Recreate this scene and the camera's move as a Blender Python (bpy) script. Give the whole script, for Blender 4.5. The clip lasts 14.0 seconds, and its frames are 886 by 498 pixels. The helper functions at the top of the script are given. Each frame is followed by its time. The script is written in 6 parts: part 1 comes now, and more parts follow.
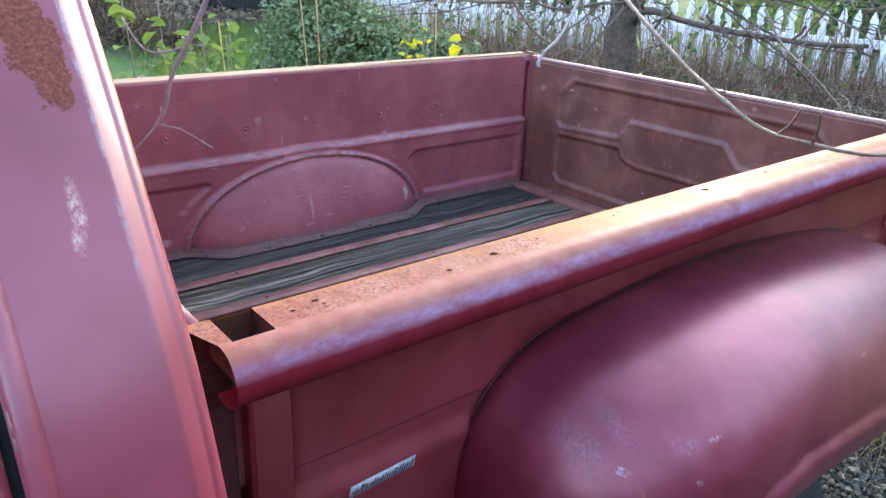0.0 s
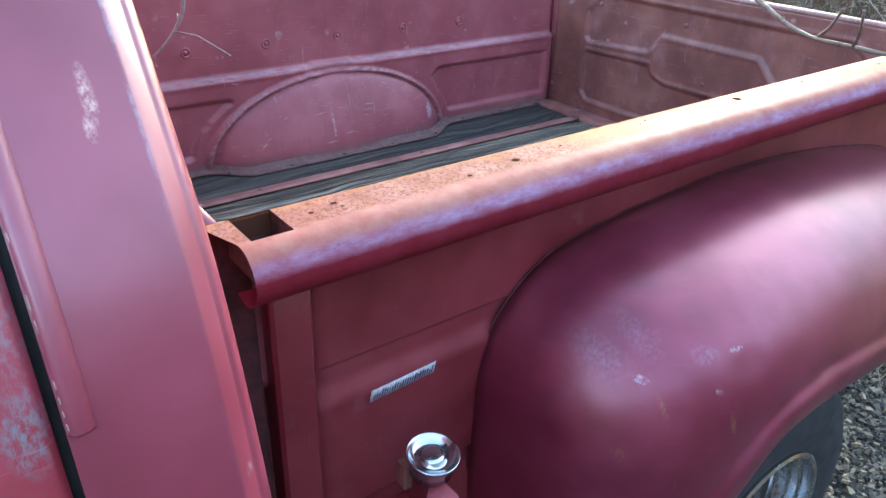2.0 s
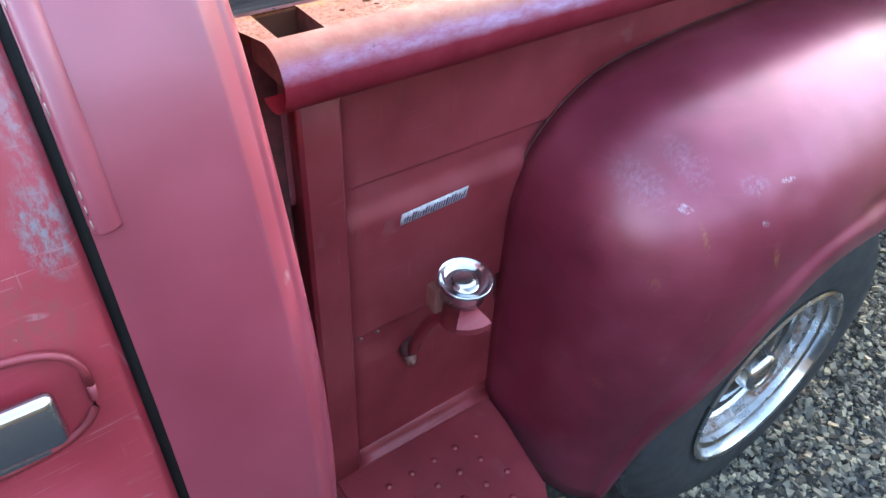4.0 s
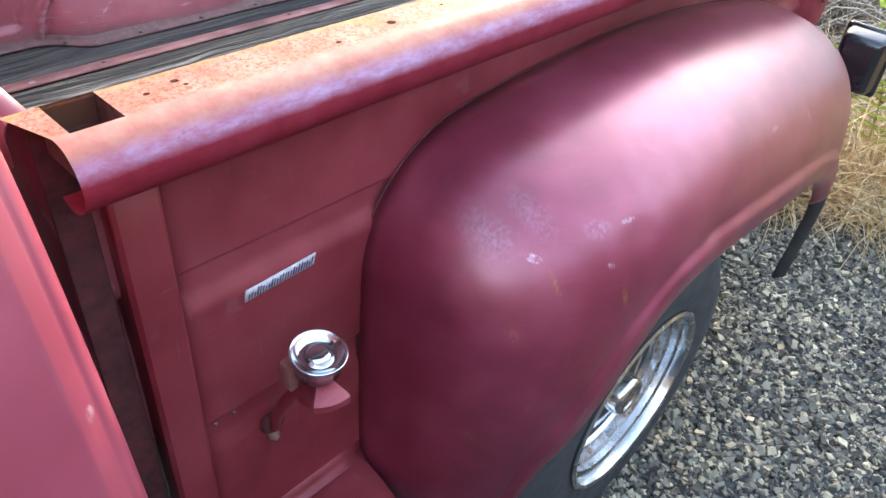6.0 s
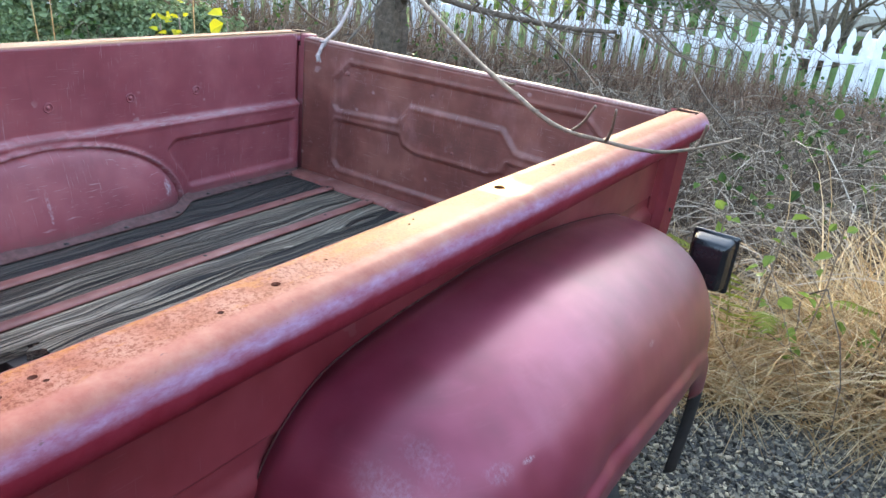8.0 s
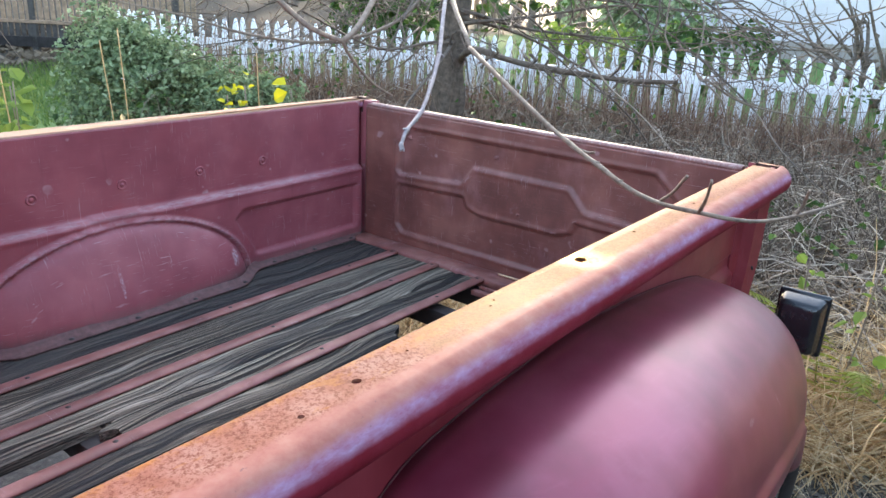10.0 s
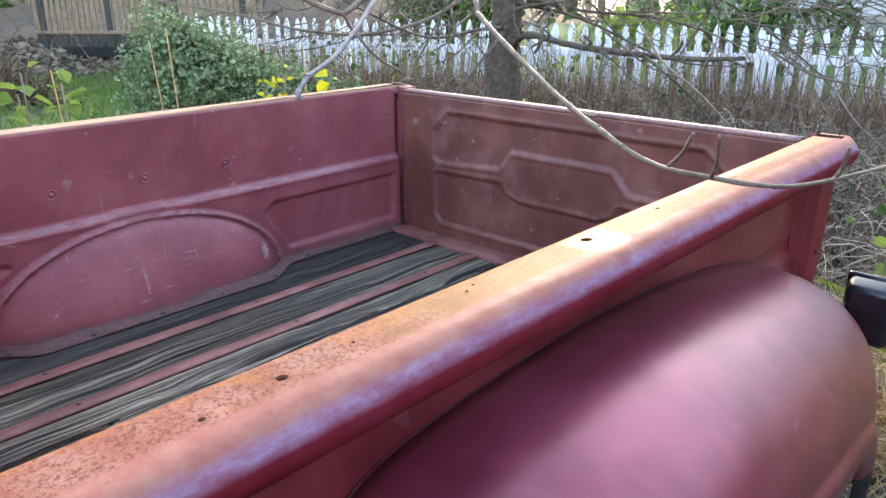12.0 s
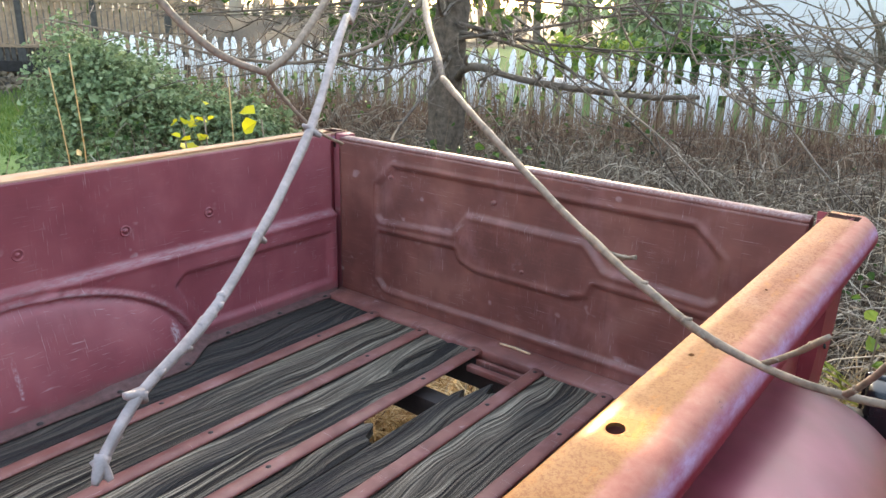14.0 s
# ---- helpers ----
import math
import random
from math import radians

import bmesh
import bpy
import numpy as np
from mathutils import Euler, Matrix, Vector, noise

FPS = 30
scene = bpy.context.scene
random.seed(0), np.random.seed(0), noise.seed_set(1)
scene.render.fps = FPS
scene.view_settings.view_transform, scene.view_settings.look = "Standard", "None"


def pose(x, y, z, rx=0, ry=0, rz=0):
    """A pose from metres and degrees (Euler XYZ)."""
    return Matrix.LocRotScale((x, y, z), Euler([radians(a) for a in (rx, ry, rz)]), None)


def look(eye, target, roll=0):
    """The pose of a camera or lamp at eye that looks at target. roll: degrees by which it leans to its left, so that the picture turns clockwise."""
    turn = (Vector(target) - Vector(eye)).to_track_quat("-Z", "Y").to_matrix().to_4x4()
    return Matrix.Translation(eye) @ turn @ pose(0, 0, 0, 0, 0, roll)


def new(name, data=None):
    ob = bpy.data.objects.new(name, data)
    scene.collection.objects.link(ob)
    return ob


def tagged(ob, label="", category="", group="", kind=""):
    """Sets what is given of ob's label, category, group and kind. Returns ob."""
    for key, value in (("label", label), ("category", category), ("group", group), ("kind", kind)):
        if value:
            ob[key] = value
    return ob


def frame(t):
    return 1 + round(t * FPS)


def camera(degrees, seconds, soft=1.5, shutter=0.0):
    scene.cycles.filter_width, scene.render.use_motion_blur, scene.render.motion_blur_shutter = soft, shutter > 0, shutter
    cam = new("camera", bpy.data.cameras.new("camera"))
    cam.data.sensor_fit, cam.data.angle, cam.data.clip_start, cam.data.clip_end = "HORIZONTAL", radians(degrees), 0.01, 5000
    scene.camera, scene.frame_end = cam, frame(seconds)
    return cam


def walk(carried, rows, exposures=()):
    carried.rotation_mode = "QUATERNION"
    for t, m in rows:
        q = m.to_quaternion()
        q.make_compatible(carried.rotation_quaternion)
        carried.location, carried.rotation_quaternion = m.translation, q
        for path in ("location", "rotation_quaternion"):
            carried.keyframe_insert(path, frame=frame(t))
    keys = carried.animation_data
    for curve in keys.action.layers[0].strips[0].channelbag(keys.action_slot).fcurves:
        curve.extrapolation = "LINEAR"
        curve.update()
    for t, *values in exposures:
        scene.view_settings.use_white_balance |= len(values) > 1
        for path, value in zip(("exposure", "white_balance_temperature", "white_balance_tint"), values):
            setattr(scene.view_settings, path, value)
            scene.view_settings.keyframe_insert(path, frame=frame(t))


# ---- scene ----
cam = camera(62.2, 14.0)
PATH = [
    (0, (-0.038, -0.057, 1.597), (1.149, 1.364, 0.84), 2.5),
    (0.5, (-0.033, -0.058, 1.592), (1.136, 1.368, 0.817), 2.3),
    (1, (-0.033, -0.062, 1.587), (1.119, 1.357, 0.776), 2.2),
    (1.5, (-0.034, -0.06, 1.579), (1.094, 1.349, 0.718), 2.0),
    (2, (-0.033, -0.062, 1.568), (1.054, 1.33, 0.629), 2.0),
    (2.5, (-0.034, -0.058, 1.553), (0.993, 1.308, 0.514), 2.1),
    (3, (-0.038, -0.041, 1.525), (0.919, 1.282, 0.371), 2.1),
    (3.2, (-0.04, -0.035, 1.51), (0.889, 1.268, 0.31), 2.1),
    (5.3, (0.009, -0.004, 1.516), (1.021, 1.094, 0.186), 3.4),
    (5.5, (0.022, -0.001, 1.522), (1.078, 1.081, 0.212), 3.9),
    (6, (0.031, 0.001, 1.536), (1.229, 1.032, 0.311), 5.2),
    (6.5, (0.052, 0.009, 1.547), (1.402, 0.993, 0.448), 7.0),
    (7, (0.069, 0.022, 1.567), (1.525, 0.997, 0.602), 7.2),
    (7.5, (0.069, 0.038, 1.585), (1.597, 1.007, 0.733), 7.1),
    (8, (0.07, 0.06, 1.592), (1.64, 1.028, 0.82), 6.3),
    (8.5, (0.065, 0.083, 1.602), (1.656, 1.059, 0.883), 5.5),
    (9, (0.046, 0.118, 1.61), (1.634, 1.123, 0.925), 4.7),
    (9.2, (0.038, 0.13, 1.613), (1.618, 1.153, 0.937), 4.4),
    (11.3, (0.263, 0.097, 1.56), (1.644, 1.384, 0.9), 0.5),
    (11.5, (0.268, 0.093, 1.551), (1.642, 1.387, 0.887), 0.2),
    (12, (0.27, 0.094, 1.551), (1.65, 1.379, 0.883), -0.0),
    (12.5, (0.274, 0.104, 1.562), (1.682, 1.357, 0.893), 0.3),
    (13, (0.327, 0.144, 1.587), (1.77, 1.36, 0.924), 0.9),
    (13.5, (0.408, 0.263, 1.606), (1.887, 1.444, 0.959), 1.6),
    (14, (0.518, 0.364, 1.605), (2.022, 1.524, 0.981), 1.6),
]
EXPOSURES = [(0.0, 3.43, 6900, 9), (1.5, 3.56, 6800, 7), (2.5, 3.70, 6550, 4), (3.2, 3.83, 6450, 4), (5.3, 4.46, 8600, 10), (6.0, 4.23, 7900, 9), (7.0, 3.85, 7300, 6), (8.0, 3.53, 7400, 8),
             (9.2, 3.38, 7400, 10), (11.3, 3.40, 7400, 10), (13.0, 3.40, 7700, 10), (14.0, 3.38, 8600, 10)]
walk(cam, [(t, look(eye, target, roll)) for t, eye, target, roll in PATH], EXPOSURES)

# ---- light ----
SUN_AZ, SUN_EL = radians(31.0), radians(18.0)
world = bpy.data.worlds.new("sky")
scene.world = world
world.use_nodes = True
wn = world.node_tree.nodes
sky = wn.new("ShaderNodeTexSky")
sky.sky_type = "NISHITA"
sky.sun_disc = False
sky.sun_elevation = SUN_EL
sky.sun_rotation = radians(90.0) - SUN_AZ
sky.dust_density = 1.0
wn["Background"].inputs["Strength"].default_value = 0.15
world.node_tree.links.new(sky.outputs["Color"], wn["Background"].inputs["Color"])
sun_data = bpy.data.lights.new("sun", "SUN")
sun_data.energy, sun_data.angle, sun_data.color = 1.1, radians(3.0), (1.0, 0.9, 0.76)
sun = new("sun", sun_data)
sun.matrix_world = look((0, 0, 0), (-math.cos(SUN_AZ) * math.cos(SUN_EL), -math.sin(SUN_AZ) * math.cos(SUN_EL), -math.sin(SUN_EL)))

# ---- materials ----
def material(name, rough=0.5, metal=0.0, spec=0.5):
    m = bpy.data.materials.new(name)
    m.use_nodes = True
    nt = m.node_tree
    p = nt.nodes["Principled BSDF"]
    p.inputs["Roughness"].default_value = rough
    p.inputs["Metallic"].default_value = metal
    p.inputs["Specular IOR Level"].default_value = spec
    return m, nt, p


def coords(nt, scale=(1, 1, 1)):
    g = nt.nodes.new("ShaderNodeNewGeometry")
    mp = nt.nodes.new("ShaderNodeMapping")
    mp.inputs["Scale"].default_value = scale
    nt.links.new(g.outputs["Position"], mp.inputs["Vector"])
    return mp.outputs["Vector"]


def noise_tex(nt, vec, scale, detail=4.0, rough=0.55):
    n = nt.nodes.new("ShaderNodeTexNoise")
    n.inputs["Scale"].default_value = scale
    n.inputs["Detail"].default_value = detail
    n.inputs["Roughness"].default_value = rough
    if vec is not None:
        nt.links.new(vec, n.inputs["Vector"])
    return n.outputs["Fac"]


def ramp(nt, fac, stops):
    r = nt.nodes.new("ShaderNodeValToRGB")
    e = r.color_ramp.elements
    while len(e) < len(stops):
        e.new(0.5)
    for el, (pos, col) in zip(e, stops):
        el.position = pos
        el.color = (*col, 1) if len(col) == 3 else col
    nt.links.new(fac, r.inputs["Fac"])
    return r.outputs["Color"]


def grey(nt, fac, a, b, lo=0.0, hi=1.0):
    r = nt.nodes.new("ShaderNodeMapRange")
    r.inputs["From Min"].default_value, r.inputs["From Max"].default_value = a, b
    r.inputs["To Min"].default_value, r.inputs["To Max"].default_value = lo, hi
    nt.links.new(fac, r.inputs["Value"])
    return r.outputs["Result"]


def maths(nt, op, a, b):
    n = nt.nodes.new("ShaderNodeMath")
    n.operation = op
    for k, v in enumerate((a, b)):
        if isinstance(v, (int, float)):
            n.inputs[k].default_value = v
        else:
            nt.links.new(v, n.inputs[k])
    return n.outputs[0]


def mix(nt, fac, a, b, mode="MIX"):
    n = nt.nodes.new("ShaderNodeMix")
    n.data_type, n.blend_type = "RGBA", mode
    for sock, v in ((n.inputs["Factor"], fac), (n.inputs["A"], a), (n.inputs["B"], b)):
        if isinstance(v, (int, float)):
            sock.default_value = v
        elif isinstance(v, tuple):
            sock.default_value = (*v, 1)
        else:
            nt.links.new(v, sock)
    return n.outputs["Result"]


def bump(nt, p, height, strength=0.2, dist=0.002):
    b = nt.nodes.new("ShaderNodeBump")
    b.inputs["Strength"].default_value, b.inputs["Distance"].default_value = strength, dist
    nt.links.new(height, b.inputs["Height"])
    nt.links.new(b.outputs["Normal"], p.inputs["Normal"])


def axis_of(nt, vec, axis):
    s = nt.nodes.new("ShaderNodeSeparateXYZ")
    nt.links.new(vec, s.inputs[0])
    return s.outputs[axis]


def turned(nt, rot, scale):
    g = nt.nodes.new("ShaderNodeNewGeometry")
    mp = nt.nodes.new("ShaderNodeMapping")
    mp.inputs["Rotation"].default_value = rot
    mp.inputs["Scale"].default_value = scale
    nt.links.new(g.outputs["Position"], mp.inputs["Vector"])
    return mp.outputs["Vector"]


def scratches(nt, amount):
    """Fine scratches in three directions, in clusters."""
    out = None
    for k, (rot, sc) in enumerate((((0.4, 0.9, 0.3), (17, 13, 470)), ((1.2, 0.3, 0.8), (430, 12, 15)), ((0.2, 0.5, 1.3), (16, 390, 18)))):
        line = grey(nt, noise_tex(nt, turned(nt, rot, sc), 1.0, 2, 0.5), 0.665, 0.70)
        where = grey(nt, noise_tex(nt, turned(nt, rot, (1, 1, 1)), 7.0 + 2 * k, 3, 0.6), 0.46, 0.60)
        m = maths(nt, "MULTIPLY", line, where)
        out = m if out is None else maths(nt, "MAXIMUM", out, m)
    return maths(nt, "MULTIPLY", out, amount)


def spot(nt, centre, radii, wob, freq=110):
    """A ragged blotch: one inside, nought outside."""
    v = coords(nt)
    w = maths(nt, "MULTIPLY", maths(nt, "SUBTRACT", noise_tex(nt, v, freq, 7, 0.75), 0.5), wob * 3.0)
    tot = None
    for k in range(3):
        d = maths(nt, "DIVIDE", maths(nt, "SUBTRACT", axis_of(nt, v, k), centre[k]), radii[k])
        d2 = maths(nt, "MULTIPLY", d, d)
        tot = d2 if tot is None else maths(nt, "ADD", tot, d2)
    return grey(nt, maths(nt, "ADD", tot, w), 1.5, 0.1)


def paint(name, dark, mid, pale, rough=(0.32, 0.5), chalk=0.5, streak=1.0, chips=True, coat=0.0, scratch=0.35, marks=(), gloss=(0.30, 0.32), sheen_ior=1.5, drips=0.25, metal=0.0):
    """Old enamel: faded in clouds, with scratches, chips to rust and chalky patches."""
    m, nt, p = material(name, 0.4, metal)
    v = coords(nt)
    big = maths(nt, "ADD", maths(nt, "MULTIPLY", noise_tex(nt, v, 3.5, 3, 0.5), 0.7), maths(nt, "MULTIPLY", noise_tex(nt, v, 14, 2, 0.5), 0.3))
    base = ramp(nt, big, [(0.36, dark), (0.5, mid), (0.64, pale)])
    fine = noise_tex(nt, coords(nt, (6, 6, 90 * streak)), 2.0, 6, 0.65)
    chalky = tuple(min(1, c * 1.5 + 0.06) for c in pale)
    base = mix(nt, grey(nt, fine, 0.56, 0.78, 0, 0.35 * chalk), base, chalky)
    cloud = noise_tex(nt, coords(nt, (1, 1, 0.6)), 11, 4, 0.6)
    bloom = grey(nt, cloud, 0.55, 0.70, 0, 0.32 * chalk)
    base = mix(nt, bloom, base, tuple(0.6 * c + 0.4 * h for c, h in zip(chalky, (0.46, 0.24, 0.30))))
    drip = noise_tex(nt, coords(nt, (42, 42, 3.2)), 1.0, 4, 0.6)
    base = mix(nt, grey(nt, drip, 0.60, 0.74, 0, drips), base, tuple(c * 0.5 for c in dark))
    speck = noise_tex(nt, v, 160, 3, 0.6)
    base = mix(nt, grey(nt, speck, 0.64, 0.82, 0, 0.04), base, tuple(c * 0.6 for c in dark))
    sc = scratches(nt, scratch)
    base = mix(nt, sc, base, (0.48, 0.36, 0.38))
    if chips:
        chip = noise_tex(nt, v, 34, 5, 0.7)
        base = mix(nt, grey(nt, chip, 0.74, 0.80, 0, 0.6), base, (0.26, 0.085, 0.035))
        chip2 = noise_tex(nt, coords(nt, (1, 1, 0.6)), 55, 4, 0.7)
        base = mix(nt, grey(nt, chip2, 0.73, 0.76, 0, 0.8), base, (0.5, 0.42, 0.42))
    for centre, radii, wob, col, amt in marks:
        s = spot(nt, centre, radii, wob)
        base = mix(nt, maths(nt, "MULTIPLY", s, maths(nt, "MULTIPLY", grey(nt, noise_tex(nt, coords(nt, (1, 1, 0.35)), 190, 5, 0.75), 0.42, 0.60, 0.0, 1.0), amt)), base, col)
    nt.links.new(base, p.inputs["Base Color"])
    rgh = maths(nt, "ADD", grey(nt, noise_tex(nt, v, 9, 3, 0.5), 0.34, 0.66, *rough), maths(nt, "MULTIPLY", bloom, 0.35))
    nt.links.new(rgh, p.inputs["Roughness"])
    p.inputs["Coat IOR"].default_value = sheen_ior
    if coat:
        nt.links.new(maths(nt, "MULTIPLY", grey(nt, noise_tex(nt, coords(nt, (1, 1, 0.5)), 14, 5, 0.6), 0.36, 0.66, 1.0, 0.93), coat), p.inputs["Coat Weight"])
        nt.links.new(grey(nt, noise_tex(nt, v, 22, 2, 0.5), 0.35, 0.65, *gloss), p.inputs["Coat Roughness"])
    low = maths(nt, "ADD", maths(nt, "MULTIPLY", noise_tex(nt, v, 70, 5, 0.6), 0.3), maths(nt, "MULTIPLY", noise_tex(nt, v, 5.5, 2, 0.5), 3.0))
    bump(nt, p, low, 0.06, 0.0022)
    return m


RUST, PALE = (0.33, 0.13, 0.055), (0.50, 0.40, 0.44)
# Pale bluish marks: chalky scuffs plus some sky sheen put into colour.
CHALK_SHEEN = (0.40, 0.35, 0.44)
FENDER_MARKS = [((0.655, 0.42, 0.975), (0.030, 0.09, 0.040), 1.2, CHALK_SHEEN, 0.16), ((0.715, 0.40, 0.990), (0.022, 0.08, 0.028), 1.4, CHALK_SHEEN, 0.14), ((0.78, 0.38, 0.965), (0.020, 0.07, 0.010), 1.2, CHALK_SHEEN, 0.20), ((0.690, 0.400, 0.940), (0.007, 0.05, 0.005), 0.5, PALE, 0.9), ((0.777, 0.351, 0.924), (0.005, 0.05, 0.004), 0.5, PALE, 0.8),
                ((0.700, 0.395, 0.905), (0.004, 0.05, 0.022), 0.5, RUST, 0.8), ((0.790, 0.340, 0.875), (0.005, 0.06, 0.020), 0.5, RUST, 0.9),
                ((0.645, 0.43, 0.84), (0.006, 0.08, 0.010), 0.7, RUST, 0.8), ((0.665, 0.42, 0.72), (0.007, 0.08, 0.035), 0.7, RUST, 0.5), ((0.74, 0.36, 0.66), (0.008, 0.08, 0.040), 0.7, PALE, 0.4),
                ((0.83, 0.36, 0.965), (0.012, 0.05, 0.003), 0.4, PALE, 0.8), ((1.05, 0.36, 0.95), (0.012, 0.05, 0.004), 0.4, RUST, 0.6),
                ((0.62, 0.45, 0.62), (0.006, 0.08, 0.012), 0.8, RUST, 0.4), ((0.70, 0.40, 0.80), (0.005, 0.08, 0.014), 0.8, RUST, 0.5), ((1.28, 0.36, 0.96), (0.016, 0.06, 0.004), 0.6, PALE, 0.5), ((1.45, 0.36, 0.93), (0.005, 0.06, 0.012), 0.6, PALE, 0.45)]
RED = paint("faded_red_paint", (0.18, 0.017, 0.025), (0.235, 0.025, 0.035), (0.29, 0.041, 0.053), (0.46, 0.60), 0.06, chips=False, coat=0.28, scratch=0.10, sheen_ior=1.45, drips=0.10, metal=0.25)
FENDER_RED = paint("fender_paint", (0.165, 0.015, 0.033), (0.215, 0.023, 0.048), (0.27, 0.040, 0.073), (0.40, 0.44), 0.30, chips=False, coat=0.60, scratch=0.0, marks=FENDER_MARKS, gloss=(0.28, 0.28), sheen_ior=1.5, metal=0.46, drips=0.0)
DOOR_RED = paint("door_paint", (0.21, 0.015, 0.026), (0.29, 0.023, 0.038), (0.37, 0.042, 0.066), (0.32, 0.5), 0.4, coat=0.55, scratch=0.25,
                 marks=[((-0.022, 0.37, 1.225), (0.016, 0.1, 0.030), 0.6, (0.17, 0.20, 0.22), 0.9), ((-0.014, 0.37, 1.29), (0.012, 0.1, 0.06), 0.8, (0.22, 0.20, 0.23), 0.6), ((-0.05, 0.37, 1.17), (0.03, 0.1, 0.03), 0.8, (0.20, 0.06, 0.05), 0.6)])


def cab_material():
    """The cab's paint, with a rust patch high on the corner, a worn crease and chips."""
    m = paint("cab_paint", (0.20, 0.022, 0.040), (0.25, 0.034, 0.057), (0.30, 0.050, 0.078), (0.37, 0.42), 0.05, chips=False, coat=0.65, scratch=0.0, gloss=(0.29, 0.29), sheen_ior=1.5, drips=0.0,
              marks=[((0.077, 0.45, 1.412), (0.005, 0.2, 0.018), 0.7, (0.60, 0.34, 0.28), 1.0), ((0.072, 0.45, 1.392), (0.004, 0.2, 0.008), 0.7, (0.60, 0.34, 0.28), 0.9),
                     ((0.118, 0.42, 1.13), (0.003, 0.3, 0.006), 0.5, (0.50, 0.36, 0.36), 0.9)])
    nt = m.node_tree
    p = nt.nodes["Principled BSDF"]
    base = p.inputs["Base Color"].links[0].from_socket
    v = coords(nt)
    x, z = axis_of(nt, v, 0), axis_of(nt, v, 2)
    wob = maths(nt, "MULTIPLY", maths(nt, "SUBTRACT", noise_tex(nt, v, 55, 5, 0.65), 0.5), 0.034)
    dx = maths(nt, "DIVIDE", maths(nt, "SUBTRACT", maths(nt, "ADD", x, wob), 0.078), 0.020)
    dz = maths(nt, "DIVIDE", maths(nt, "SUBTRACT", maths(nt, "ADD", z, wob), 1.530), 0.058)
    dx = maths(nt, "ADD", dx, maths(nt, "MULTIPLY", dz, 0.60))
    patch = maths(nt, "ADD", maths(nt, "MULTIPLY", dx, dx), maths(nt, "MULTIPLY", dz, dz))
    grit = ramp(nt, noise_tex(nt, v, 330, 4, 0.7), [(0.35, (0.10, 0.018, 0.012)), (0.55, (0.20, 0.045, 0.026)), (0.72, (0.32, 0.10, 0.065))])
    rusty = grey(nt, patch, 1.05, 0.9)
    col = mix(nt, rusty, base, grit)
    clear = p.inputs["Coat Weight"].links[0].from_socket
    nt.links.new(maths(nt, "MULTIPLY", clear, maths(nt, "SUBTRACT", 1.0, rusty)), p.inputs["Coat Weight"])
    nt.links.new(maths(nt, "MAXIMUM", p.inputs["Roughness"].links[0].from_socket, maths(nt, "MULTIPLY", rusty, 0.85)), p.inputs["Roughness"])
    edge = maths(nt, "ABSOLUTE", maths(nt, "SUBTRACT", maths(nt, "ADD", x, maths(nt, "MULTIPLY", wob, 0.10)), 0.1065), 0.0)
    worn = maths(nt, "MULTIPLY", grey(nt, edge, 0.0024, 0.0004), grey(nt, noise_tex(nt, coords(nt, (1, 1, 0.25)), 45, 6, 0.75), 0.46, 0.62))
    col = mix(nt, maths(nt, "MULTIPLY", worn, grey(nt, z, 1.33, 1.42, 0.05, 0.55)), col, (0.36, 0.40, 0.44))
    nt.links.new(col, p.inputs["Base Color"])
    return m


CAB = cab_material()
BED_MARKS = [((1.498, 2.0, 0.765), (0.014, 0.10, 0.026), 1.6, (0.55, 0.55, 0.58), 0.95), ((1.09, 2.0, 0.80), (0.005, 0.1, 0.045), 2.2, (0.50, 0.44, 0.48), 0.6)]
RED_BED = paint("worn_bed_paint", (0.22, 0.050, 0.064), (0.26, 0.064, 0.079), (0.31, 0.088, 0.102), (0.38, 0.58), 0.25, scratch=0.45, drips=0.18, marks=BED_MARKS)


